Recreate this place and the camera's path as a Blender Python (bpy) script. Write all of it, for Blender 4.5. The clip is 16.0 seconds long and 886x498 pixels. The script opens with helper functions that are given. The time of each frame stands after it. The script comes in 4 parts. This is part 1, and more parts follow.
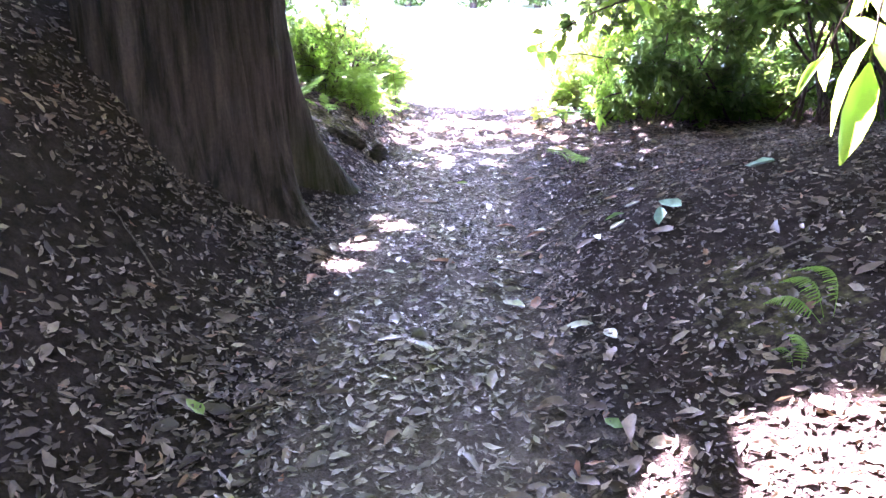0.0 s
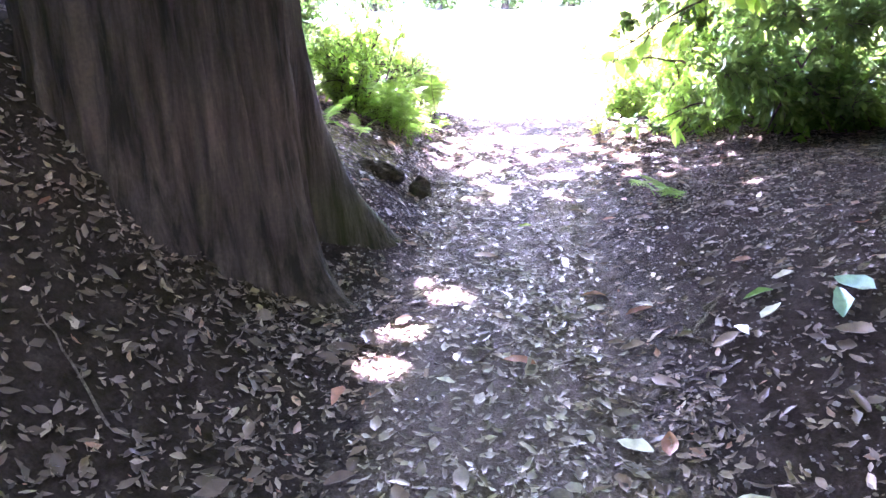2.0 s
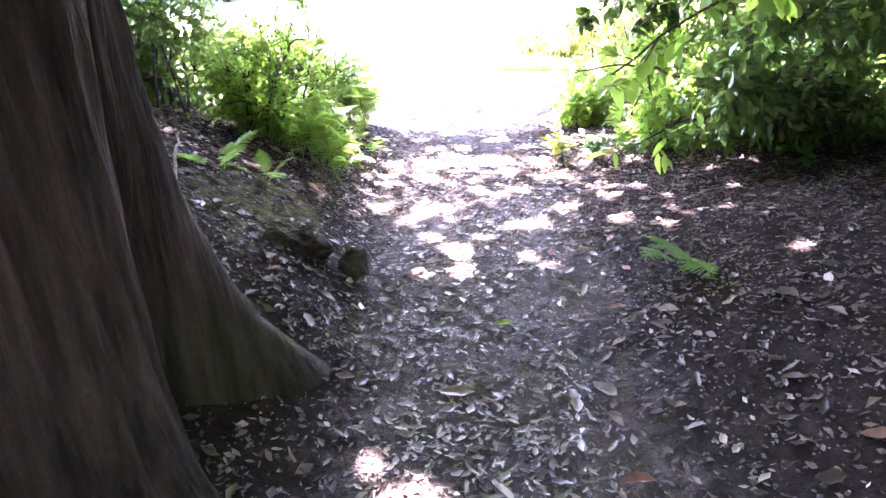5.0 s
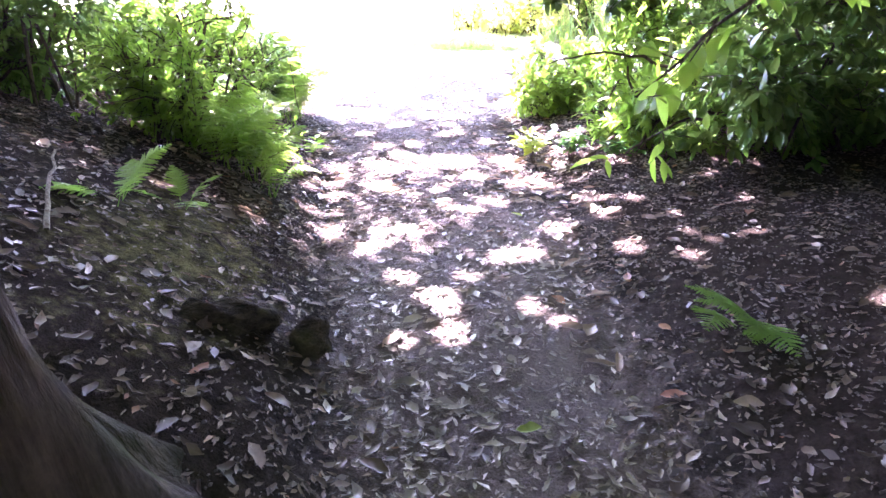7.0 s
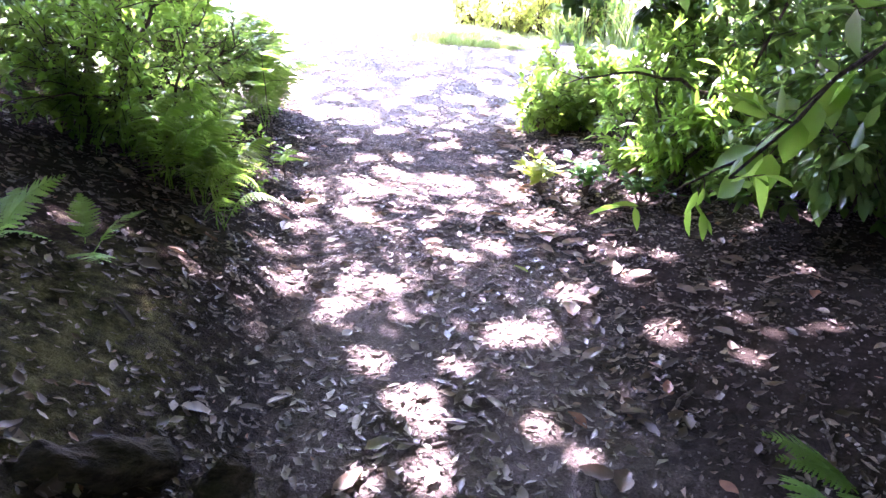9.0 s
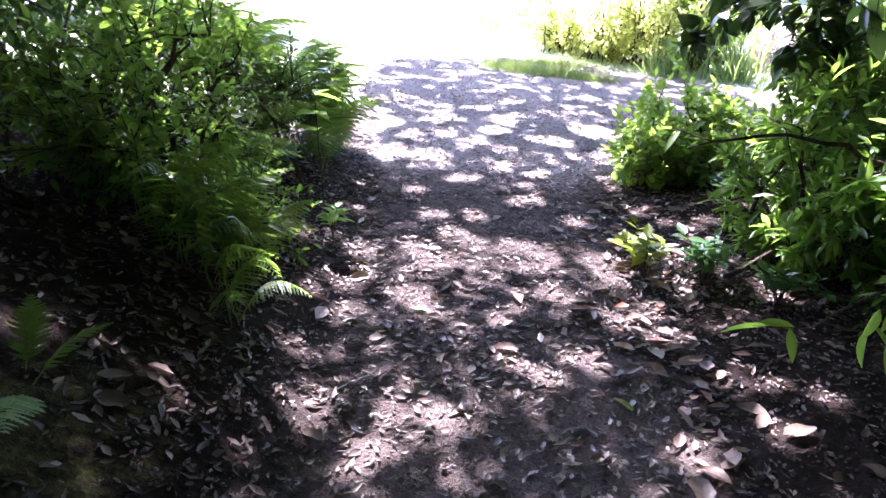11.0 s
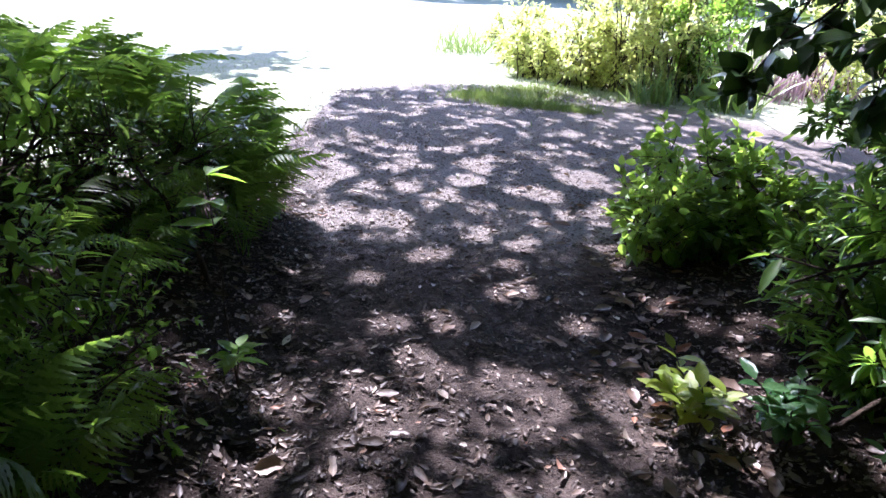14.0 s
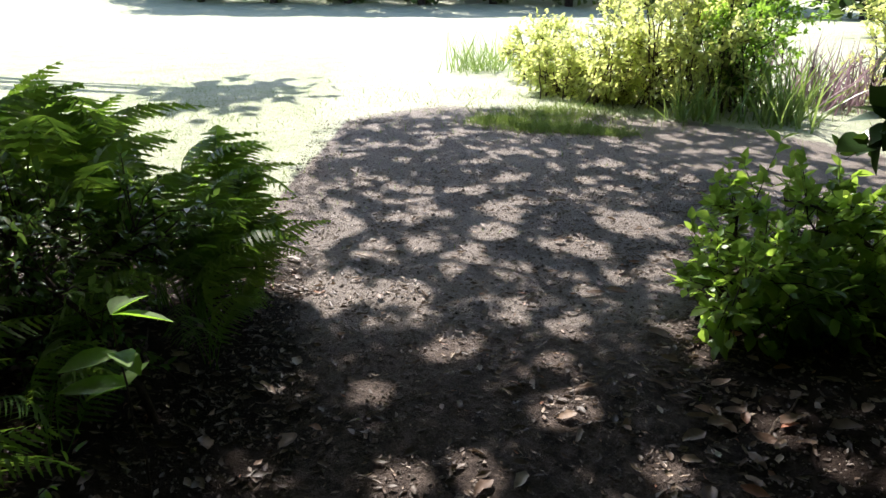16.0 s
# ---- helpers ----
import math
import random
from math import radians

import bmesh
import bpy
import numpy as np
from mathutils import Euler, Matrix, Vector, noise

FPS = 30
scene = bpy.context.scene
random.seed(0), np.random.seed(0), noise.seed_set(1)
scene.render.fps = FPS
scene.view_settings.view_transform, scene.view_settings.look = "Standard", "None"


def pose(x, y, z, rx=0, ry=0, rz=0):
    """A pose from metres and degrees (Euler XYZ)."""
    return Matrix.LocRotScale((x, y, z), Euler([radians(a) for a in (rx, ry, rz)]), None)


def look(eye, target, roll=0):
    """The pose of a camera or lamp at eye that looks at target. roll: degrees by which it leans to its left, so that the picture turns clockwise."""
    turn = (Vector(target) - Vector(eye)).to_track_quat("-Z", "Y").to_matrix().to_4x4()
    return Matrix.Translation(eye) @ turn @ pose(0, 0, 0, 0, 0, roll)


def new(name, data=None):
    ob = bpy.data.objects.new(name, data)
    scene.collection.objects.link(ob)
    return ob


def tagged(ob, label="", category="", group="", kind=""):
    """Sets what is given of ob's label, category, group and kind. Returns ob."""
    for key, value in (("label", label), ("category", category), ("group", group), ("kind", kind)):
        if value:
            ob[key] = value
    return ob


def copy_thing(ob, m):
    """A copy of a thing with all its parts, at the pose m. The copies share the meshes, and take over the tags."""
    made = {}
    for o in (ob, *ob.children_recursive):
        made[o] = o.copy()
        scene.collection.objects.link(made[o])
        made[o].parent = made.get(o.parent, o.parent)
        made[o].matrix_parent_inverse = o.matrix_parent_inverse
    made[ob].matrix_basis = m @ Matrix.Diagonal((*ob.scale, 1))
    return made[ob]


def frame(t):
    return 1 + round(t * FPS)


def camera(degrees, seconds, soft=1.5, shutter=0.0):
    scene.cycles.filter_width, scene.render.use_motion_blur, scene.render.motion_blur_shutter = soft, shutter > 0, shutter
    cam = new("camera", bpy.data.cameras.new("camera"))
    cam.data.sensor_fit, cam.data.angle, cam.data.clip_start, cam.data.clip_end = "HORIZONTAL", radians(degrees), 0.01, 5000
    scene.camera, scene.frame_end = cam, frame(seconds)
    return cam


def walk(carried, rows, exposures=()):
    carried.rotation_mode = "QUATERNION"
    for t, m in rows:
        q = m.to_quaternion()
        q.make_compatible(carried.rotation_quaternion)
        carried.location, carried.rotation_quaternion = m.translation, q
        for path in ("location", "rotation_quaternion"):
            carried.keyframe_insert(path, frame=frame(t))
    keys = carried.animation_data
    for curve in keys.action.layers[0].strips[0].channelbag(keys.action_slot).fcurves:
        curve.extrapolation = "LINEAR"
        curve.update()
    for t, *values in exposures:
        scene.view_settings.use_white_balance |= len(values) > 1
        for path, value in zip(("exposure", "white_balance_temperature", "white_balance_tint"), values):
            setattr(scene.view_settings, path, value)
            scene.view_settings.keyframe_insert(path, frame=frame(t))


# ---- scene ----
cam = camera(69.3, 16.0)
METRES, EYE, TILT, LEAN, TURN = 8.0, 1.5, 0.0, 0.0, 0.0
ROWS = [
    (0.0, 0.0, 0.0, 0.0, 0.16, -19.81, -0.45),
    (0.5, -0.0081, 0.0357, -0.0015, 3.87, -19.74, 1.25),
    (1.0, -0.0097, 0.0678, -0.0006, 2.27, -21.49, 2.89),
    (1.5, -0.0261, 0.1042, 0.0023, -0.58, -19.62, 1.12),
    (2.0, -0.0215, 0.1358, 0.002, 2.68, -19.58, 1.36),
    (2.5, -0.0181, 0.1638, 0.003, 5.9, -21.29, 0.21),
    (3.0, -0.0306, 0.1909, 0.0061, -1.54, -19.72, 1.78),
    (3.5, -0.0387, 0.2153, 0.0095, -1.88, -19.39, 1.24),
    (4.0, -0.0343, 0.2491, 0.0072, -1.71, -21.26, 0.47),
    (4.5, -0.0306, 0.2792, 0.0143, -2.16, -20.71, 1.49),
    (7.0, -0.055, 0.4338, 0.0224, -10.26, -23.27, 1.03),
    (7.5, -0.042, 0.4598, 0.0186, -10.44, -25.16, 0.76),
    (8.0, -0.0303, 0.4864, 0.0212, -7.83, -27.1, -1.22),
    (8.5, -0.0343, 0.5174, 0.0224, -9.65, -24.14, -2.73),
    (9.0, -0.036, 0.5449, 0.0253, -9.88, -24.3, -2.66),
    (11.5, -0.0113, 0.6864, 0.0273, -1.79, -22.37, -3.03),
    (12.0, -0.0052, 0.7088, 0.0295, -3.05, -21.89, -2.3),
    (12.5, -0.0143, 0.742, 0.0302, -8.34, -21.39, -2.16),
    (13.0, -0.0168, 0.7694, 0.0313, -7.87, -21.43, -1.66),
    (13.5, -0.0039, 0.803, 0.0314, -4.58, -20.38, -3.4),
    (14.0, -0.0022, 0.8332, 0.0312, -5.42, -21.31, -2.75),
    (14.5, -0.009, 0.8672, 0.0345, -7.72, -20.24, -1.9),
    (15.0, -0.0149, 0.8996, 0.0351, -5.81, -20.61, -0.49),
    (15.5, 0.0008, 0.9341, 0.0338, -3.06, -20.91, -0.86),
    (16.0, 0.0085, 0.9652, 0.0372, -4.36, -20.21, -0.12),
]
EXPOSURES = [(0.0, 6.25, 5850, 53), (1.5, 6.6, 5850, 56), (4.7, 5.95, 6000, 52), (7.0, 5.6, 6000, 53), (9.2, 4.75, 5800, 49), (11.5, 3.1, 5700, 38), (12.5, 2.75, 5650, 34), (13.5, 2.2, 5600, 32), (14.5, 1.75, 5700, 28), (15.0, 1.57, 6500, 18), (16.0, 1.2, 6600, 15)]
walk(cam, [(t, pose(0, 0, EYE, TILT, LEAN, TURN) @ pose(METRES * x, METRES * y, METRES * z, 90 + pitch, roll, yaw)) for t, x, y, z, yaw, pitch, roll in ROWS], EXPOSURES)

# ---- light: a high sun ahead and a clear sky ----
SUN_ELEVATION, SUN_LEFT = 50.0, 14.0
SUN_WAY = Vector((-math.sin(radians(SUN_LEFT)) * math.cos(radians(SUN_ELEVATION)),
                  math.cos(radians(SUN_LEFT)) * math.cos(radians(SUN_ELEVATION)), math.sin(radians(SUN_ELEVATION))))
world = bpy.data.worlds.new("sky")
scene.world = world
world.use_nodes = True
sky = world.node_tree.nodes.new("ShaderNodeTexSky")
sky.sky_type = "NISHITA"
sky.sun_disc = False
sky.sun_elevation = radians(SUN_ELEVATION)
sky.sun_rotation = radians(-SUN_LEFT)
world.node_tree.links.new(sky.outputs[0], world.node_tree.nodes["Background"].inputs[0])
world.node_tree.nodes["Background"].inputs[1].default_value = 0.15
sun = new("sun", bpy.data.lights.new("sun", "SUN"))
sun.data.energy, sun.data.angle, sun.data.color = 5.0, radians(0.53), (1.0, 0.95, 0.87)
sun.matrix_world = look(SUN_WAY * 60, (0, 0, 0))

# ---- materials ----


def node_material(name):
    mat = bpy.data.materials.new(name)
    mat.use_nodes = True
    return mat, mat.node_tree.nodes, mat.node_tree.links, mat.node_tree.nodes["Principled BSDF"]


def ramp(nodes, stops):
    r = nodes.new("ShaderNodeValToRGB")
    while len(r.color_ramp.elements) < len(stops):
        r.color_ramp.elements.new(0.5)
    for e, (p, c) in zip(r.color_ramp.elements, stops):
        e.position, e.color = p, (*c, 1)
    return r


def noise_node(nodes, links, scale, detail=4.0, rough=0.6, stretch=None):
    n = nodes.new("ShaderNodeTexNoise")
    n.inputs["Scale"].default_value, n.inputs["Detail"].default_value, n.inputs["Roughness"].default_value = scale, detail, rough
    c = nodes.new("ShaderNodeTexCoord")
    if stretch:
        m = nodes.new("ShaderNodeMapping")
        m.inputs["Scale"].default_value = stretch
        links.new(c.outputs["Object"], m.inputs[0])
        links.new(m.outputs[0], n.inputs[0])
    else:
        links.new(c.outputs["Object"], n.inputs[0])
    return n


def mixed(nodes, links, fac, a, b, mode="MIX"):
    m = nodes.new("ShaderNodeMix")
    m.data_type, m.blend_type = "RGBA", mode
    for value, sock in ((fac, m.inputs[0]), (a, m.inputs[6]), (b, m.inputs[7])):
        if isinstance(value, (int, float)):
            sock.default_value = value
        elif isinstance(value, tuple):
            sock.default_value = (*value, 1)
        else:
            links.new(value, sock)
    return m.outputs[2]


def bump(nodes, links, bsdf, heights, strength, distance):
    b = nodes.new("ShaderNodeBump")
    b.inputs["Strength"].default_value, b.inputs["Distance"].default_value = strength, distance
    links.new(heights, b.inputs["Height"])
    links.new(b.outputs[0], bsdf.inputs["Normal"])


def leaf_material(name, stops, through_colour, share=0.4, rough=0.45, scale=9.0, objectwise=False):
    """Leaves: a glossy face, light let through, a tone of its own for every leaf, and mottling."""
    mat, nodes, links, p = node_material(name)
    g = nodes.new("ShaderNodeObjectInfo" if objectwise else "ShaderNodeNewGeometry")
    tone = ramp(nodes, stops)
    links.new(g.outputs["Random" if objectwise else "Random Per Island"], tone.inputs[0])
    n = noise_node(nodes, links, scale, 5)
    spots = ramp(nodes, [(0.3, (0.55, 0.55, 0.55)), (0.7, (1.25, 1.25, 1.2))])
    links.new(n.outputs[0], spots.inputs[0])
    colour = mixed(nodes, links, 0.8, tone.outputs[0], spots.outputs[0], "MULTIPLY")
    links.new(colour, p.inputs["Base Color"])
    p.inputs["Roughness"].default_value = rough
    fine = noise_node(nodes, links, 90, 3)
    bump(nodes, links, p, fine.outputs[0], 0.25, 0.004)
    if share > 0:
        t = nodes.new("ShaderNodeBsdfTranslucent")
        links.new(mixed(nodes, links, 0.8, colour, through_colour), t.inputs[0])
        mix = nodes.new("ShaderNodeMixShader")
        mix.inputs[0].default_value = share
        links.new(p.outputs[0], mix.inputs[1])
        links.new(t.outputs[0], mix.inputs[2])
        links.new(mix.outputs[0], nodes["Material Output"].inputs[0])
    return mat


def bark_material(name, dark, light, moss=0.0, scale=1.0, grain=(1, 1, 0.09)):
    mat, nodes, links, p = node_material(name)
    n = noise_node(nodes, links, 15 * scale, 8, 0.68, grain)
    big = noise_node(nodes, links, 1.6 * scale, 4)
    fine = noise_node(nodes, links, 60 * scale, 4)
    c = ramp(nodes, [(0.38, dark), (0.66, light)])
    links.new(n.outputs[0], c.inputs[0])
    f = ramp(nodes, [(0.25, (0.6, 0.6, 0.6)), (0.75, (1.3, 1.25, 1.2))])
    links.new(fine.outputs[0], f.inputs[0])
    col = mixed(nodes, links, 0.7, c.outputs[0], f.outputs[0], "MULTIPLY")
    if moss >= 0:
        m = ramp(nodes, [(0.52, (0, 0, 0)), (0.7, (moss, moss, moss))])
        links.new(big.outputs[0], m.inputs[0])
        a = nodes.new("ShaderNodeAttribute")
        a.attribute_name = "moss"
        add = nodes.new("ShaderNodeMath")
        add.operation = "MAXIMUM"
        links.new(m.outputs[0], add.inputs[0])
        links.new(a.outputs["Fac"], add.inputs[1])
        col = mixed(nodes, links, add.outputs[0], col, (0.06, 0.09, 0.017))
    links.new(col, p.inputs["Base Color"])
    p.inputs["Roughness"].default_value = 0.9
    p.inputs["Specular IOR Level"].default_value = 0.25
    bump(nodes, links, p, n.outputs[0], 1.0, 0.05)
    return mat


def ground_material():
    """Bare trodden earth on the path, dark humus beside it, pale dry lawn in the open."""
    mat, nodes, links, p = node_material("earth_and_lawn")
    big = noise_node(nodes, links, 1.3, 5)
    mid = noise_node(nodes, links, 11, 6, 0.7)
    fine = noise_node(nodes, links, 85, 4, 0.7)
    humus = ramp(nodes, [(0.3, (0.02, 0.015, 0.013)), (0.55, (0.042, 0.032, 0.027)), (0.75, (0.078, 0.06, 0.05))])
    dirt = ramp(nodes, [(0.3, (0.072, 0.055, 0.047)), (0.5, (0.12, 0.094, 0.08)), (0.72, (0.185, 0.15, 0.13))])
    links.new(mid.outputs[0], humus.inputs[0])
    links.new(mixed(nodes, links, 0.5, mid.outputs[0], fine.outputs[0]), dirt.inputs[0])
    lawn = ramp(nodes, [(0.3, (0.3, 0.38, 0.2)), (0.5, (0.45, 0.49, 0.35)), (0.7, (0.6, 0.6, 0.49))])
    links.new(mixed(nodes, links, 0.6, big.outputs[0], mid.outputs[0]), lawn.inputs[0])
    colour = humus.outputs[0]
    # pale dry dust, lightened further so the sunlit end comes out brighter
    sunlit_dust = ramp(nodes, [(0.3, (0.135, 0.115, 0.1)), (0.5, (0.225, 0.195, 0.172)), (0.72, (0.34, 0.3, 0.268))])
    links.new(mixed(nodes, links, 0.5, mid.outputs[0], fine.outputs[0]), sunlit_dust.inputs[0])
    mossy = ramp(nodes, [(0.35, (0.055, 0.052, 0.026)), (0.65, (0.15, 0.14, 0.06))])
    links.new(mid.outputs[0], mossy.inputs[0])
    for attr, top in (("path", dirt.outputs[0]), ("dusty_sunlit", sunlit_dust.outputs[0]), ("lawn", lawn.outputs[0]), ("mossy", mossy.outputs[0])):
        a = nodes.new("ShaderNodeAttribute")
        a.attribute_name = attr
        m = nodes.new("ShaderNodeMath")
        m.operation = "MULTIPLY_ADD"
        links.new(mid.outputs[0], m.inputs[0])
        m.inputs[1].default_value = 1.1
        m.inputs[2].default_value = -0.55
        s = nodes.new("ShaderNodeMath")
        s.operation = "ADD"
        links.new(m.outputs[0], s.inputs[0])
        links.new(a.outputs["Fac"], s.inputs[1])
        r = ramp(nodes, [(0.35, (0, 0, 0)), (0.65, (1, 1, 1))])
        links.new(s.outputs[0], r.inputs[0])
        colour = mixed(nodes, links, r.outputs[0], colour, top)
    spots = ramp(nodes, [(0.3, (0.62, 0.62, 0.62)), (0.7, (1.42, 1.42, 1.42))])
    links.new(fine.outputs[0], spots.inputs[0])
    links.new(mixed(nodes, links, 0.6, colour, spots.outputs[0], "MULTIPLY"), p.inputs["Base Color"])
    # trodden earth is polished, loose humus is dull
    worn = nodes.new("ShaderNodeAttribute")
    worn.attribute_name = "path"
    for socket, dull, polished in (("Roughness", 0.98, 0.75), ("Specular IOR Level", 0.04, 0.36)):
        m = nodes.new("ShaderNodeMapRange")
        m.inputs["To Min"].default_value, m.inputs["To Max"].default_value = dull, polished
        links.new(worn.outputs["Fac"], m.inputs["Value"])
        links.new(m.outputs["Result"], p.inputs[socket])
    bump(nodes, links, p, mixed(nodes, links, 0.5, mid.outputs[0], fine.outputs[0]), 1.0, 0.05)
    return mat


MAT_GROUND = ground_material()
MAT_BARK = bark_material("old_bark", (0.012, 0.0095, 0.0085), (0.085, 0.064, 0.055), 0.0)
MAT_LONG_ROOT = bark_material("brown_root_bark", (0.016, 0.012, 0.009), (0.065, 0.048, 0.038), 0.1, 1.0, (0.4, 0.4, 1))
MAT_MOSSY_BARK = bark_material("mossy_dark_bark", (0.014, 0.011, 0.009), (0.07, 0.055, 0.045), 0.75, 2.2)
MAT_STUMP = bark_material("rotten_mossy_wood", (0.022, 0.018, 0.014), (0.11, 0.09, 0.065), 0.5, 1.6, (0.4, 1, 1))
MAT_STEM = bark_material("thin_stem_bark", (0.03, 0.022, 0.016), (0.12, 0.09, 0.065), 0.0, 3)
MAT_TWIG = bark_material("dead_wood", (0.07, 0.055, 0.045), (0.26, 0.22, 0.18), 0.0, 4)
MAT_PALE_WOOD = bark_material("pale_dead_wood", (0.2, 0.17, 0.13), (0.5, 0.44, 0.36), 0.0, 4)
GREEN_THROUGH = (0.3, 0.5, 0.03)
MAT_CANOPY = leaf_material("canopy_leaf", [(0.0, (0.035, 0.07, 0.015)), (1.0, (0.075, 0.13, 0.025))], (0.18, 0.3, 0.03), 0.22)
MAT_LAUREL = leaf_material("dark_laurel_leaf", [(0.0, (0.036, 0.09, 0.034)), (0.6, (0.065, 0.14, 0.043)), (1.0, (0.12, 0.2, 0.05))], (0.32, 0.54, 0.09), 0.3, 0.24)
# hanging leaves darkened in colour to read as silhouettes against the light
MAT_HANGING = leaf_material("silhouette_dark_leaf", [(0.0, (0.03, 0.07, 0.025)), (1.0, (0.06, 0.11, 0.035))], (0.14, 0.28, 0.03), 0.14, 0.3)
# lush green lightened and yellowed, sunlight on the shrub edge put into colour
MAT_SUNNY = leaf_material("sunlit_tone_green_leaf", [(0.0, (0.07, 0.16, 0.03)), (0.6, (0.13, 0.24, 0.05)), (1.0, (0.22, 0.32, 0.08))], (0.5, 0.74, 0.1), 0.52, 0.4)
MAT_LUSH = leaf_material("lush_green_leaf", [(0.0, (0.035, 0.1, 0.022)), (0.6, (0.065, 0.16, 0.03)), (1.0, (0.11, 0.22, 0.04))], (0.38, 0.64, 0.07), 0.54, 0.4)
MAT_YELLOW = leaf_material("yellow_green_leaf", [(0.0, (0.2, 0.28, 0.08)), (0.6, (0.4, 0.47, 0.17)), (1.0, (0.6, 0.6, 0.3))], (0.82, 0.88, 0.3), 0.64, 0.5)
MAT_FERN = leaf_material("bracken", [(0.0, (0.045, 0.11, 0.026)), (1.0, (0.09, 0.18, 0.042))], (0.34, 0.58, 0.06), 0.5, 0.45)
MAT_SMALL_FERN = leaf_material("fresh_green_fern", [(0.0, (0.09, 0.22, 0.05)), (1.0, (0.15, 0.32, 0.08))], (0.4, 0.68, 0.09), 0.5, 0.5)
MAT_SHOOT = leaf_material("fresh_shoot_leaf", [(0.0, (0.09, 0.2, 0.03)), (1.0, (0.16, 0.3, 0.05))], (0.35, 0.65, 0.05), 0.55, 0.6, 9, True)
# laurel shoot leaf yellowed and lightened, the sun on it held in colour
MAT_SHOOT_YELLOW = leaf_material("sun_tinted_yellow_shoot_leaf", [(0.0, (0.14, 0.22, 0.03)), (1.0, (0.28, 0.34, 0.05))], (0.45, 0.6, 0.05), 0.45, 0.38, 9, True)
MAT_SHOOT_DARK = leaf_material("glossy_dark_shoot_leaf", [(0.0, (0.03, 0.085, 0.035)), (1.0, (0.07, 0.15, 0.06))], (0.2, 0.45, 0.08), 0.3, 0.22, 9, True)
MAT_LITTER = leaf_material("dead_leaf_litter", [(0.0, (0.035, 0.025, 0.019)), (0.5, (0.095, 0.068, 0.052)), (0.8, (0.2, 0.145, 0.11)), (0.95, (0.4, 0.32, 0.25)), (1.0, (0.28, 0.12, 0.07))], (0.3, 0.2, 0.1), 0.12, 0.5, 30)
# bleached by wear, and paler still to stand for the sky's sheen
MAT_TRODDEN = leaf_material("bleached_sheen_trodden_leaves", [(0.0, (0.1, 0.082, 0.068)), (0.35, (0.21, 0.175, 0.145)), (0.8, (0.37, 0.315, 0.265)), (1.0, (0.52, 0.46, 0.39))], (0.3, 0.25, 0.2), 0.12, 0.3, 30)
MAT_DEAD = leaf_material("fallen_leaf_brown", [(0.0, (0.1, 0.068, 0.05)), (0.45, (0.2, 0.135, 0.1)), (0.75, (0.34, 0.25, 0.19)), (0.9, (0.26, 0.11, 0.06)), (1.0, (0.34, 0.14, 0.08))], (0.3, 0.2, 0.1), 0.12, 0.45, 30, True)
MAT_PALE_LEAF = leaf_material("fallen_leaf_pale", [(0.0, (0.5, 0.48, 0.4)), (1.0, (0.72, 0.7, 0.6))], (0.5, 0.5, 0.4), 0.1, 0.4, 30, True)
MAT_GREEN_FALLEN = leaf_material("fallen_leaf_green", [(0.0, (0.1, 0.2, 0.06)), (1.0, (0.28, 0.34, 0.08))], GREEN_THROUGH, 0.2, 0.35, 30, True)
MAT_TEAL_LEAF = leaf_material("fallen_leaf_blue_green", [(0.0, (0.2, 0.36, 0.28)), (1.0, (0.28, 0.44, 0.34))], (0.3, 0.45, 0.3), 0.15, 0.4, 30, True)
MAT_GRASS = leaf_material("meadow_grass", [(0.0, (0.1, 0.17, 0.04)), (0.7, (0.18, 0.27, 0.07)), (1.0, (0.42, 0.4, 0.22))], (0.35, 0.5, 0.1), 0.3, 0.55)
MAT_REED = leaf_material("reed_blade", [(0.0, (0.09, 0.2, 0.06)), (1.0, (0.25, 0.36, 0.14))], (0.4, 0.55, 0.12), 0.35, 0.4)
MAT_LILAC = leaf_material("lilac_bloom", [(0.0, (0.3, 0.2, 0.25)), (1.0, (0.48, 0.38, 0.42))], (0.5, 0.3, 0.4), 0.25, 0.6)
MAT_STONE = leaf_material("pebble", [(0.0, (0.09, 0.075, 0.065)), (0.8, (0.19, 0.16, 0.14)), (1.0, (0.3, 0.26, 0.23))], (0, 0, 0), 0.0, 0.8, 40)

# ---- geometry helpers ----


def rng_of(seed):
    return np.random.RandomState(seed)


def mesh_np(name, verts, faces, mat, smooth=True):
    """A mesh from arrays; all faces have the same number of corners."""
    me = bpy.data.meshes.new(name)
    verts, faces = np.asarray(verts, dtype=np.float32), np.asarray(faces, dtype=np.int32)
    m, k = faces.shape
    me.vertices.add(len(verts))
    me.vertices.foreach_set("co", verts.ravel())
    me.loops.add(m * k)
    me.loops.foreach_set("vertex_index", faces.ravel())
    me.polygons.add(m)
    me.polygons.foreach_set("loop_start", np.arange(m, dtype=np.int32) * k)
    me.polygons.foreach_set("use_smooth", np.full(m, smooth))
    me.update(calc_edges=True)
    me.materials.append(mat)
    return me


def group_of(name, place, label, category, group="", kind=""):
    ob = new(name)
    ob.location = place
    return tagged(ob, label, category, group, kind)


def child(name, me, parent, m=None, label=""):
    ob = new(name, me)
    ob.parent = parent
    if m is not None:
        ob.matrix_basis = m
    return tagged(ob, label)


def joined(chunks):
    """Joins (verts, faces) chunks with faces of one size."""
    vs, fs, n = [], [], 0
    for v, f in chunks:
        vs.append(v)
        fs.append(np.asarray(f) + n)
        n += len(v)
    return np.concatenate(vs), np.concatenate(fs)


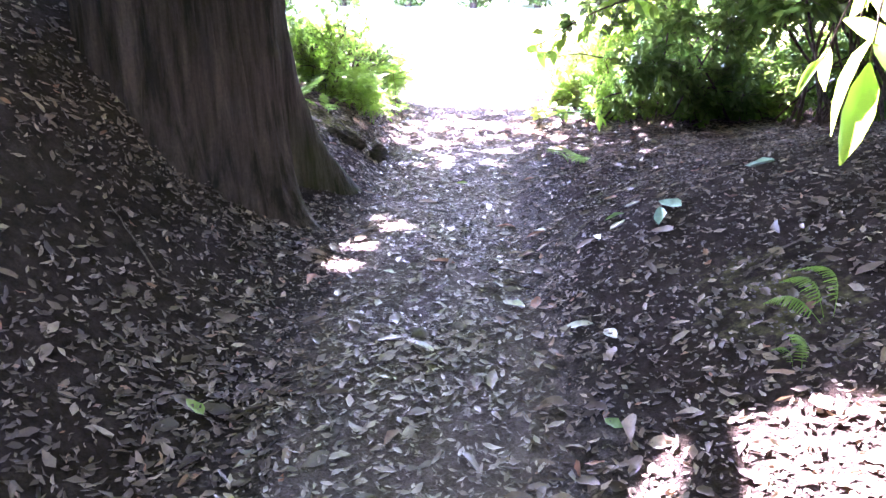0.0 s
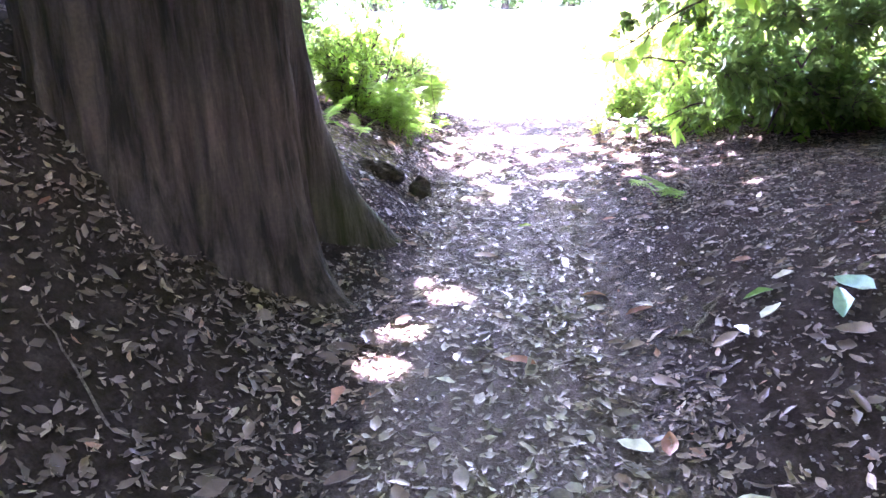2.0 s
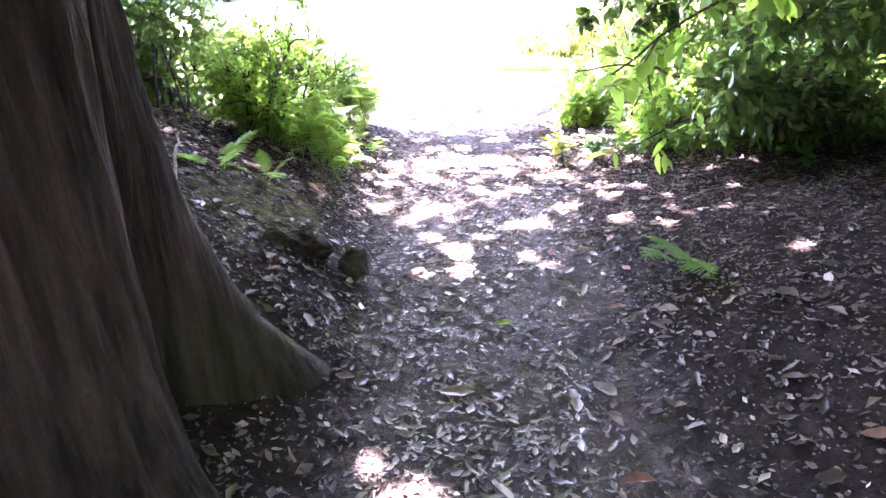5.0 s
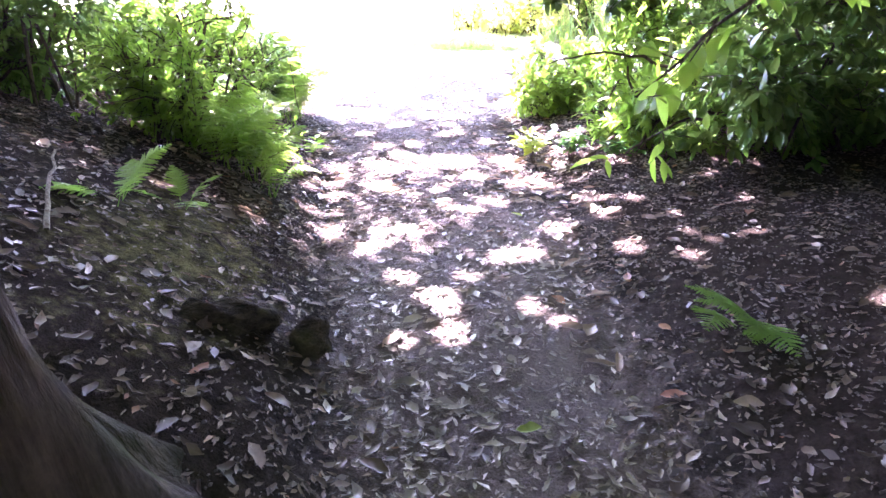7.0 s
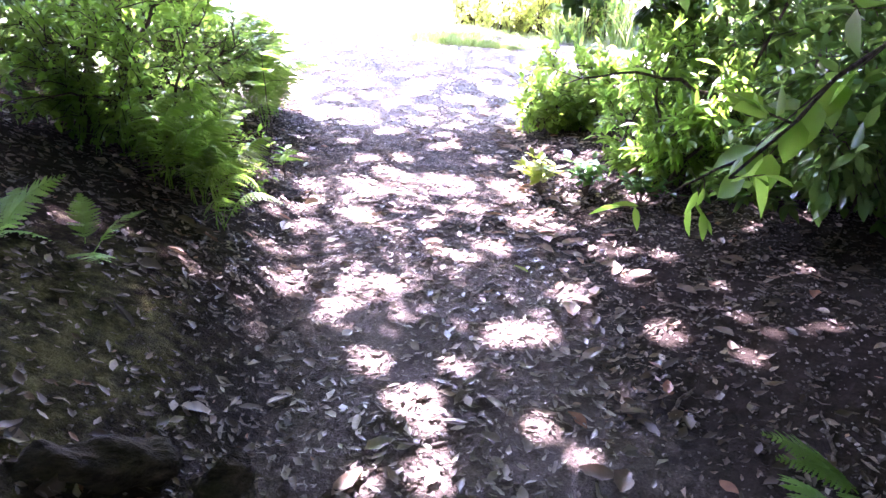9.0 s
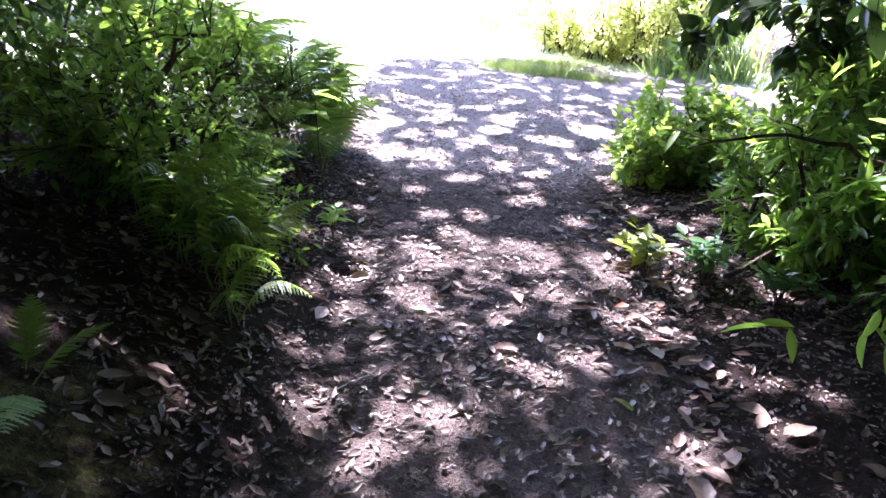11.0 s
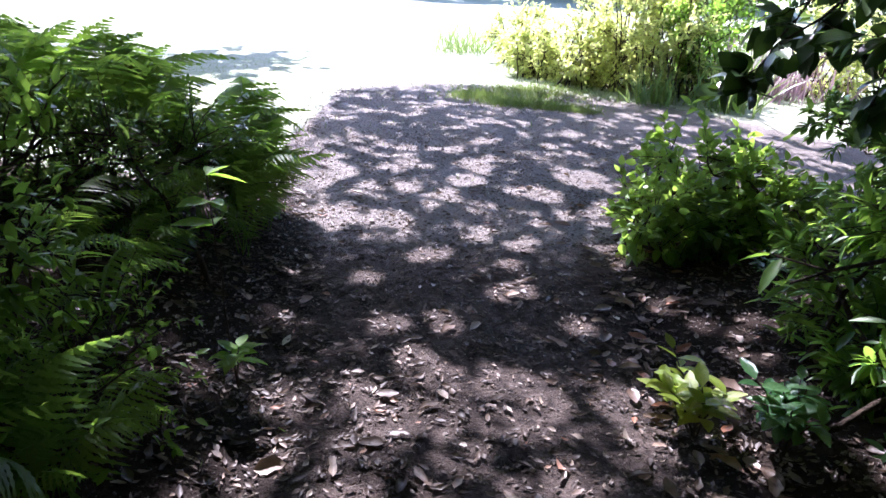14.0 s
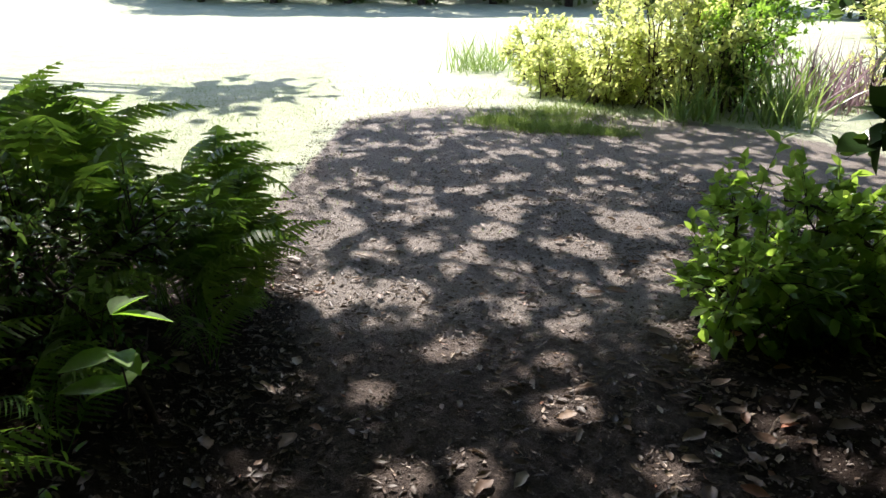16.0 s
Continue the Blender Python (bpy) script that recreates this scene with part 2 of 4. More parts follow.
def tube(points, radii, sides=6):
    """A tapered tube along points."""
    pts = np.asarray(points, dtype=float)
    n = len(pts)
    d = np.gradient(pts, axis=0)
    d /= np.linalg.norm(d, axis=1)[:, None] + 1e-9
    ref = np.where(np.abs(d[:, 2:3]) > 0.9, np.array([[1.0, 0, 0]]), np.array([[0, 0, 1.0]]))
    a = np.cross(d, ref)
    a /= np.linalg.norm(a, axis=1)[:, None] + 1e-9
    b = np.cross(d, a)
    ang = np.linspace(0, 2 * math.pi, sides, endpoint=False)
    r = np.asarray(radii, dtype=float)[:, None, None]
    v = pts[:, None, :] + r * (np.cos(ang)[None, :, None] * a[:, None, :] + np.sin(ang)[None, :, None] * b[:, None, :])
    i, j = np.meshgrid(np.arange(n - 1), np.arange(sides), indexing="ij")
    f = np.stack([i * sides + j, i * sides + (j + 1) % sides, (i + 1) * sides + (j + 1) % sides, (i + 1) * sides + j], -1).reshape(-1, 4)
    return v.reshape(-1, 3), f


def arc(a, b, rise, n=8, wobble=0.0, rng=None):
    """A bowed line from a to b."""
    a, b = np.asarray(a, float), np.asarray(b, float)
    t = np.linspace(0, 1, n)[:, None]
    p = a + (b - a) * t
    p[:, 2] += rise * np.sin(math.pi * t[:, 0])
    if wobble and rng is not None:
        w = rng.normal(0, wobble, (n, 3))
        w[0] = w[-1] = 0
        p += w
    return p


def leaf_shape(width=0.4, fold=0.08, droop=0.12, widest=0.42, rows=4):
    """A leaf 1 long along y: midrib, two halves folded up, tip drooping."""
    ys = np.linspace(0, 1, rows + 1)
    w = width / 2 * np.sin(math.pi * np.clip(ys, 0, 1) ** (math.log(0.5) / math.log(widest))) ** 0.8
    w[0] = w[-1] = 0.012
    z = -droop * ys ** 2
    v = np.concatenate([np.stack([s * w, ys, z + (fold * w / (width / 2) if s else 0)], -1)[:, None] for s in (-1, 0, 1)], 1).reshape(-1, 3)
    f = [[r * 3 + c, r * 3 + c + 1, r * 3 + c + 4, r * 3 + c + 3] for r in range(rows) for c in (0, 1)]
    return v, np.array(f)


def curled_shape(seed, width=0.55):
    """A dry leaf, 1 long, buckled and curled."""
    r = rng_of(seed)
    v, f = leaf_shape(width, 0.1, 0.0, 0.45, 5)
    curl, twist = r.uniform(0.1, 0.5), r.uniform(-0.5, 0.5)
    v[:, 1] -= 0.5
    v[:, 2] += curl * v[:, 1] ** 2 + twist * v[:, 0] * v[:, 1] + r.uniform(0.2, 1.2) * v[:, 0] ** 2 + r.normal(0, 0.02, len(v))
    v[:, 0] += r.normal(0, 0.03, len(v)) + r.uniform(-0.2, 0.2) * v[:, 1] ** 2
    return v, f


RHOMB = (np.array([[0, -0.5, 0], [-0.33, -0.05, 0.06], [0, 0.5, -0.08], [0.33, -0.05, 0.06]], float), np.array([[0, 3, 2, 1]]))
LEAF_OVAL = leaf_shape(0.46)
LEAF_LONG = leaf_shape(0.3, 0.06, 0.16, 0.45)
LEAF_BROAD = leaf_shape(0.62, 0.07, 0.14, 0.4)
LEAF_SMALL = leaf_shape(0.55, 0.08, 0.1, 0.42, 2)


def frames_from(way, up):
    """Turns whose y runs along way and whose z leans to up."""
    y = way / (np.linalg.norm(way, axis=1)[:, None] + 1e-9)
    x = np.cross(y, up)
    x /= np.linalg.norm(x, axis=1)[:, None] + 1e-9
    return np.stack([x, y, np.cross(x, y)], -1)


def scattered(shape, place, way, up, size):
    """Copies of a shape in one array, each at its place, turned and sized."""
    v, f = shape
    turn = frames_from(way, up) * np.asarray(size)[:, None, None]
    out = np.einsum("pij,nj->pni", turn, v) + place[:, None, :]
    faces = f[None] + (np.arange(len(place)) * len(v))[:, None, None]
    return out.reshape(-1, 3), faces.reshape(-1, f.shape[1])


def unit(v):
    return v / (np.linalg.norm(v, axis=-1, keepdims=True) + 1e-9)


# ---- the lie of the land ----
LEVEL_Y = [-40, 0, 2.2, 4.0, 5.0, 6.0, 7.0, 9.0, 11.3, 13.0, 17.0, 24.0, 60.0, 66.0, 90.0, 140.0, 1500.0]
LEVEL_Z = [0.0, 0.03, 0.1, 0.18, 0.2, 0.19, 0.165, 0.11, 0.09, 0.14, 0.36, 0.62, 1.45, 1.7, 4.6, 7.0, 9.0]
PATH_Y = [-10, 0, 3, 5, 7, 9, 11, 13, 15, 18]
PATH_LEFT = [-0.75, -0.7, -0.62, -0.52, -0.5, -0.5, -0.5, -0.6, -0.8, -1.0]
PATH_RIGHT = [0.5, 0.45, 0.45, 0.6, 0.95, 1.25, 1.7, 3.4, 6.0, 8.0]
LEFT_Y, LEFT_SLOPE = [-10, 0, 3, 5.5, 6.6, 7.6, 9, 10.5, 12.5, 14], [0.6, 0.6, 0.62, 0.66, 0.56, 0.45, 0.36, 0.25, 0.06, 0.0]
RIGHT_Y, RIGHT_SLOPE = [-10, 0, 3.4, 4.4, 5.4, 7, 9, 11, 13], [0.5, 0.5, 0.5, 0.36, 0.26, 0.13, 0.12, 0.08, 0.0]


def soft_noise(x, y, scale, seed=0.0):
    """Cheap smooth noise of sums of waves, about -1 to 1."""
    v = np.zeros_like(np.asarray(x, float) + np.asarray(y, float))
    for k, (ax, ay, ph) in enumerate(((1.0, 0.35, 0.0), (-0.6, 0.9, 1.7), (0.25, -1.15, 4.1), (1.4, 0.8, 2.6), (-1.1, 1.5, 5.2))):
        v = v + np.sin((ax * x + ay * y) / scale * 2.1 + ph + seed * (k + 1.3)) * (1.0 - 0.12 * k)
    return v / 2.6


def land(x, y):
    """Height of the ground."""
    x, y = np.asarray(x, float), np.asarray(y, float)
    z = np.interp(y, LEVEL_Y, LEVEL_Z)
    left = np.maximum(0, np.interp(y, PATH_Y, PATH_LEFT) - x)
    right = np.maximum(0, x - np.interp(y, PATH_Y, PATH_RIGHT))
    fade = np.interp(np.hypot(x, y), [40, 90], [1, 0])
    even = np.interp(y, LEFT_Y, LEFT_SLOPE) * left * np.interp(left, [0, 0.3], [0.7, 1])
    hollow = 0.63 * np.minimum(left, 1.2) ** 2 + 1.3 * np.maximum(left - 1.2, 0)
    near = np.interp(y, [4.2, 5.2], [1, 0])
    z = z + fade * 2.4 * np.tanh((near * hollow + (1 - near) * even) / 2.4)
    z = z + fade * np.interp(y, RIGHT_Y, RIGHT_SLOPE) * 2.2 * np.tanh(right / 2.2)
    near = np.interp(np.hypot(x, y - 7), [10, 30], [1, 0])
    z = z + near * (0.018 * soft_noise(x, y, 0.9) + 0.007 * soft_noise(x, y, 0.23, 2.0) + 0.004 * soft_noise(x, y, 0.11, 5.0))
    return z

# ---- ground: one sheet to the horizon ----


def lines(lo, hi, step, far):
    """Grid lines, close between lo and hi, wider outwards as far as far."""
    mid = list(np.arange(lo, hi, step))
    out, s, p = [], step, hi
    while p < far:
        out.append(p)
        s *= 1.16
        p += s
    low, s, p = [], step, lo - step
    while p > -far:
        low.append(p)
        s *= 1.16
        p -= s
    return np.array(low[::-1] + mid + out + [far])


def build_ground():
    xs, ys = lines(-2.6, 3.6, 0.045, 1500), lines(1.0, 13.0, 0.045, 1500)
    gx, gy = np.meshgrid(xs, ys)
    gz = land(gx, gy)
    v = np.stack([gx, gy, gz], -1).reshape(-1, 3)
    nx, ny = len(xs), len(ys)
    i, j = np.meshgrid(np.arange(ny - 1), np.arange(nx - 1), indexing="ij")
    a = i * nx + j
    f = np.stack([a, a + 1, a + 1 + nx, a + nx], -1).reshape(-1, 4)
    me = mesh_np("ground", v, f, MAT_GROUND)
    x, y = v[:, 0], v[:, 1]
    left, right = np.interp(y, PATH_Y, PATH_LEFT), np.interp(y, PATH_Y, PATH_RIGHT)
    inside = np.minimum(x - left + 0.05, right + 0.1 - x)
    # thinned to dark humus near y 9, deepening the path's shade by colour
    path = np.clip(0.5 + inside / 0.5, 0, 1) * np.interp(y, [0, 4, 7, 8.5, 10.2, 11.3], [0.75, 0.8, 0.8, 0.5, 0.5, 1.0])
    # the open lawn begins beyond the trees; the trodden path bends away to one side of it
    edge = np.interp(x, [-60, -6, -1.2, -0.6, 0.8, 2.6, 4.6, 6, 9, 60], [11.5, 11.6, 12.2, 17.0, 18.2, 17.6, 16.6, 14.6, 13.2, 13.0])
    lawn = np.clip(0.5 + (y - edge) / 1.2, 0, 1)
    worn = np.clip(0.5 + (y - 12.0) / 1.0, 0, 1) * np.clip((x + 2.6) / 2.0, 0, 1) * np.clip(1 - (y - 12) / 7, 0, 1)
    # dust tone past y 10.2 also carries the brightness of the sunlit end
    dusty_sunlit = np.maximum(path, worn) * np.clip((y - 10.2) / 1.4, 0, 1)
    mossy = np.maximum(0.6 * np.exp(-((x + 1.15) / 0.6) ** 2 - ((y - 6.3) / 1.3) ** 2), 0.5 * np.exp(-((x - 1.3) / 0.4) ** 2 - ((y - 2.3) / 0.6) ** 2))
    for name, value in (("path", np.maximum(path, worn)), ("dusty_sunlit", dusty_sunlit), ("lawn", lawn), ("mossy", mossy)):
        at = me.attributes.new(name, "FLOAT", "POINT")
        at.data.foreach_set("value", value.astype(np.float32))
    tagged(new("ground", me), "trodden brown earth path through humus, pale sunlit lawn beyond", "ground", kind="structure")


build_ground()

# ---- trees: trunks, limbs, and a crown that lets spots of sun through ----
SHIFT = np.array([SUN_WAY.x / SUN_WAY.z, SUN_WAY.y / SUN_WAY.z])
# larger gaps cut in the unseen crown where sun spots fall: x, y, radius
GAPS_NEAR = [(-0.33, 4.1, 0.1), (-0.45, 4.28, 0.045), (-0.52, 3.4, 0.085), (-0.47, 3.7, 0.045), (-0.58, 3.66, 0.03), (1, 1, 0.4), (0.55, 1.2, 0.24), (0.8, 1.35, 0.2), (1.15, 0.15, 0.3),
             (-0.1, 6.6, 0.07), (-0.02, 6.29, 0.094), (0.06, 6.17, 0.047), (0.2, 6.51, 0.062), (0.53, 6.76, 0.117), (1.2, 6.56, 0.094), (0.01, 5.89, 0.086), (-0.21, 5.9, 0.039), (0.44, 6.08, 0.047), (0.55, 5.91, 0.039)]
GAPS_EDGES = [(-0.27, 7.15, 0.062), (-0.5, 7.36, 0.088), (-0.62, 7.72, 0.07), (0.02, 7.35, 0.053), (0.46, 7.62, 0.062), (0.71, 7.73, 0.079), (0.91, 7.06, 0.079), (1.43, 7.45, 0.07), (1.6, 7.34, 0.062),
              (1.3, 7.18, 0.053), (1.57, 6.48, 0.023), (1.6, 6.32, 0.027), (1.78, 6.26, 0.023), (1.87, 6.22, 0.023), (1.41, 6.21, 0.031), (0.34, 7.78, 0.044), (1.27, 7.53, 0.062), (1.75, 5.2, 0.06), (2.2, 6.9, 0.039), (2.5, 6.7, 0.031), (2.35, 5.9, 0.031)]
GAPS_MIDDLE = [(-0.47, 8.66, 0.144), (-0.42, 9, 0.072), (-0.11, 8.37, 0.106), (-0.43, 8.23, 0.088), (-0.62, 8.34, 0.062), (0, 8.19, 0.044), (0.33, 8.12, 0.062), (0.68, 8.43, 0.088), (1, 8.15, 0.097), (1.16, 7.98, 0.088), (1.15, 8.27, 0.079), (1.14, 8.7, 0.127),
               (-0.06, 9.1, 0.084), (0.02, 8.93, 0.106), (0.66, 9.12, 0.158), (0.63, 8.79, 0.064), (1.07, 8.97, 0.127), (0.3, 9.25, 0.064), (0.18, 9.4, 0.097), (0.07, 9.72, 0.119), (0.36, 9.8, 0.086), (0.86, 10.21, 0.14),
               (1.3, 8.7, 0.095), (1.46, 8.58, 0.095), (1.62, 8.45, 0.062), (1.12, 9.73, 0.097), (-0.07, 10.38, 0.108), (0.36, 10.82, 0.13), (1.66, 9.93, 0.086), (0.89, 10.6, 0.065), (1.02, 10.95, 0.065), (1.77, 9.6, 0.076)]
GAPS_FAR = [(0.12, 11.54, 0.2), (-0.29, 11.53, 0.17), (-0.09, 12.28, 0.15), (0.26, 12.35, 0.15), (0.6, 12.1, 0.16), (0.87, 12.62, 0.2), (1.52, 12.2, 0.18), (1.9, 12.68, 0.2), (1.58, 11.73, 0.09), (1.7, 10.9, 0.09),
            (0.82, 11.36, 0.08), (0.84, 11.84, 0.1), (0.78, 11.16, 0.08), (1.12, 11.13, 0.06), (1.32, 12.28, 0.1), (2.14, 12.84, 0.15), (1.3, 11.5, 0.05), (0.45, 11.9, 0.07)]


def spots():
    """The gaps above, each of uneven outline, and many smaller ones added to light the open end of the path and the
    shrubs.
    """
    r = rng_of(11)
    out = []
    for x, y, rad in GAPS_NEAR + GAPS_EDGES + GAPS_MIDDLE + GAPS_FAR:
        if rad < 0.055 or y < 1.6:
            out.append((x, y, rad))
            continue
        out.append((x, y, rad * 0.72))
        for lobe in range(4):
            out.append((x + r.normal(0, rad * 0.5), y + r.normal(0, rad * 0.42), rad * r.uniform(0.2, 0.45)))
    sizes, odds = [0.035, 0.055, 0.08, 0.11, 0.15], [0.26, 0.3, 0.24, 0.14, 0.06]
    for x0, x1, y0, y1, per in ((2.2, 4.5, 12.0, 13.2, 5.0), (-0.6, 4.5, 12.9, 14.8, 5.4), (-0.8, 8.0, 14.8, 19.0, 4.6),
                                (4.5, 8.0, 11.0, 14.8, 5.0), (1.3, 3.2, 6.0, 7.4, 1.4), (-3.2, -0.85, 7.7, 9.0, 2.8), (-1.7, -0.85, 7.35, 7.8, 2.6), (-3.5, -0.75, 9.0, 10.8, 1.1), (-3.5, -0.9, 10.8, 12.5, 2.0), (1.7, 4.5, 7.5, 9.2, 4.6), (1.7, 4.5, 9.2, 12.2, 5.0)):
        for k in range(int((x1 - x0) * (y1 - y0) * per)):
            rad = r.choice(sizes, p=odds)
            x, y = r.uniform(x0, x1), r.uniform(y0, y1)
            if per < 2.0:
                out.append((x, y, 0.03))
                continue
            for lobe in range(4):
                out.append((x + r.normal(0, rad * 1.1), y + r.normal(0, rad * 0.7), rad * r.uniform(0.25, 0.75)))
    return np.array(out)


def shaded(x, y):
    """How much of the sun the crowns keep from a spot of ground."""
    far = np.interp(x, [-0.6, 1.0, 3.0, 4.6, 5.6, 8.0], [17.0, 18.0, 17.6, 16.2, 14.8, 13.0]) + 0.35 * soft_noise(x, y, 0.8)
    near_left = 11.1 + 0.5 * soft_noise(x, y, 0.7)
    limit = np.where(x > np.interp(y, [9.8, 10.6, 12.6, 14.5, 17], [-0.65, -0.4, -0.4, -0.5, -0.65]) + 0.25 * soft_noise(x, y, 0.5, 3.0), far, near_left)
    return y < limit


# only the first trunk is seen, the rest are added to carry shade
TRUNKS = [(-1.62, 4.22, 0.57), (9.6, 12.2, 0.34), (6.2, 4.0, 0.4), (-5.6, -0.5, 0.36), (2.6, -4.2, 0.38)]


def crown_points():
    r = rng_of(5)
    n = 420000
    gx, gy = r.uniform(-7, 9, n), r.uniform(-7, 19, n)
    # leaves sit in sprays
    k = 7600
    sx, sy, sh = r.uniform(-7, 9, k), r.uniform(-7, 19, k), r.uniform(5.2, 9.5, k)
    sx[:1800], sy[:1800] = r.uniform(-3.5, 4.5, 1800), r.uniform(-1, 6.2, 1800)
    which = r.randint(0, k, n)
    gx, gy = sx[which] + r.normal(0, 0.3, n), sy[which] + r.normal(0, 0.3, n)
    h = sh[which] + r.normal(0, 0.22, n)
    keep = shaded(gx + r.normal(0, 0.25, n), gy + np.abs(r.normal(0, 0.8, n)) * (gy > 12))
    thin = (np.abs(gx - 1.2) > np.interp(gy, [3, 6], [4.5, 6.0])) | (gy < -1.5)
    keep &= ~thin | (r.uniform(0, 1, n) < np.where((gx > 0) & (gy > 0), 0.9, 0.6))
    keep &= r.uniform(0, 1, n) < np.interp(gy, [10.5, 11.5, 14], [1.0, 0.75, 0.6])
    keep &= (gy < 10.5 + r.normal(0, 0.3, n)) | (gx < -0.5)
    # over the open end of the path the sprays are small and loose
    k2, per = 7200, 13
    fx, fy, fh = r.uniform(-0.9, 8.6, k2), r.uniform(9.3, 19, k2), r.uniform(4.6, 7.2, k2)
    m2 = k2 * per
    fgx, fgy = np.repeat(fx, per) + r.normal(0, 0.075, m2), np.repeat(fy, per) + r.normal(0, 0.075, m2)
    fine = shaded(fgx, fgy + np.abs(r.normal(0, 0.5, m2)) * (fgy > 14))
    gx, gy, h = np.concatenate([gx[keep], fgx[fine]]), np.concatenate([gy[keep], fgy[fine]]), np.concatenate([h[keep], (np.repeat(fh, per) + r.normal(0, 0.08, m2))[fine]])
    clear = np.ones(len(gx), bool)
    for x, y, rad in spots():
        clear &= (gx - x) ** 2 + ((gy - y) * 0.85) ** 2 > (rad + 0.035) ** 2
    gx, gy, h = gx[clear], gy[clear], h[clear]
    base = np.interp(gy, LEVEL_Y, LEVEL_Z)
    return np.stack([gx + SHIFT[0] * (h - base), gy + SHIFT[1] * (h - base), h], -1), r


def trunk_mesh(radius, height, seed, roots=()):
    """A trunk with furrowed bark and a flared, buttressed foot."""
    r = rng_of(seed)
    zs = np.concatenate([np.linspace(-0.7, 2.6, 150 if radius > 0.5 else 60), np.linspace(2.8, height, 24)])
    ang = np.linspace(0, 2 * math.pi, 420 if radius > 0.5 else 160, endpoint=False)
    a, z = np.meshgrid(ang, zs)
    rad = radius * (1 + 0.05 * np.sin(2 * a + 1.0) + 0.04 * np.sin(3 * a + 2.1))
    rad = rad * np.interp(z, [0, 2.5, height], [1.0, 0.96, 0.35])
    rad = rad + radius * 0.1 * np.exp(-np.maximum(z, -0.3) / 0.45)
    for at, width, reach, fall, rise in roots:
        da = (a - at + math.pi) % (2 * math.pi) - math.pi
        rad = rad + reach * np.exp(-(da / width) ** 2) * np.exp(-np.maximum(z - rise, -0.15) / fall)
    furrow = np.sin(a * 23 + 1.8 * np.sin(z * 2.1 + a * 3)) * 0.5 + np.sin(a * 41 + 2.3 * np.sin(z * 3.3 + a * 5)) * 0.35 + np.sin(z * 17 + a * 9) * 0.12
    strips = np.tanh(2.5 * np.sin(a * 31 + 1.6 * np.sin(z * 1.9 + a * 4) + 0.5 * np.sin(z * 7.3 + a * 13)))
    breaks = np.tanh(3.0 * (np.sin(z * 8.5 + 3.1 * np.sin(a * 31) + 2.0 * np.sin(a * 12)) + 0.75))
    rad = rad + (0.018 * furrow + 0.013 * strips * (0.55 + 0.45 * breaks)) * min(1, radius / 0.4)
    v = np.stack([rad * np.cos(a), rad * np.sin(a), z], -1).reshape(-1, 3)
    n, m = len(zs), len(ang)
    i, j = np.meshgrid(np.arange(n - 1), np.arange(m), indexing="ij")
    f = np.stack([i * m + j, i * m + (j + 1) % m, (i + 1) * m + (j + 1) % m, (i + 1) * m + j], -1).reshape(-1, 4)
    me = mesh_np("trunk", v, f, MAT_BARK)
    moss = np.clip(0.9 - (z - 0.3) / 0.5, 0, 1) * np.clip(0.5 + 0.9 * np.sin(a * 3 + z * 4) * np.sin(a * 7 - z * 3), 0, 1) * np.clip(np.cos(a - 0.9), 0, 1)
    ridge = np.exp(-((a - 0.6) / 0.09) ** 2) * np.clip(1.15 - z / 0.8, 0, 1) * np.clip(0.75 + 0.6 * np.sin(z * 19 + a * 31), 0, 1)
    back = np.exp(-((a - 1.08) / 0.2) ** 2) * np.clip(1.2 - z / 0.75, 0, 1) * np.clip(0.7 + 0.5 * np.sin(z * 13 + a * 23), 0, 1)
    moss = np.maximum(0.25 * moss, np.maximum(0.6 * ridge, 0.85 * back))
    at = me.attributes.new("moss", "FLOAT", "POINT")
    at.data.foreach_set("value", moss.ravel().astype(np.float32))
    return me


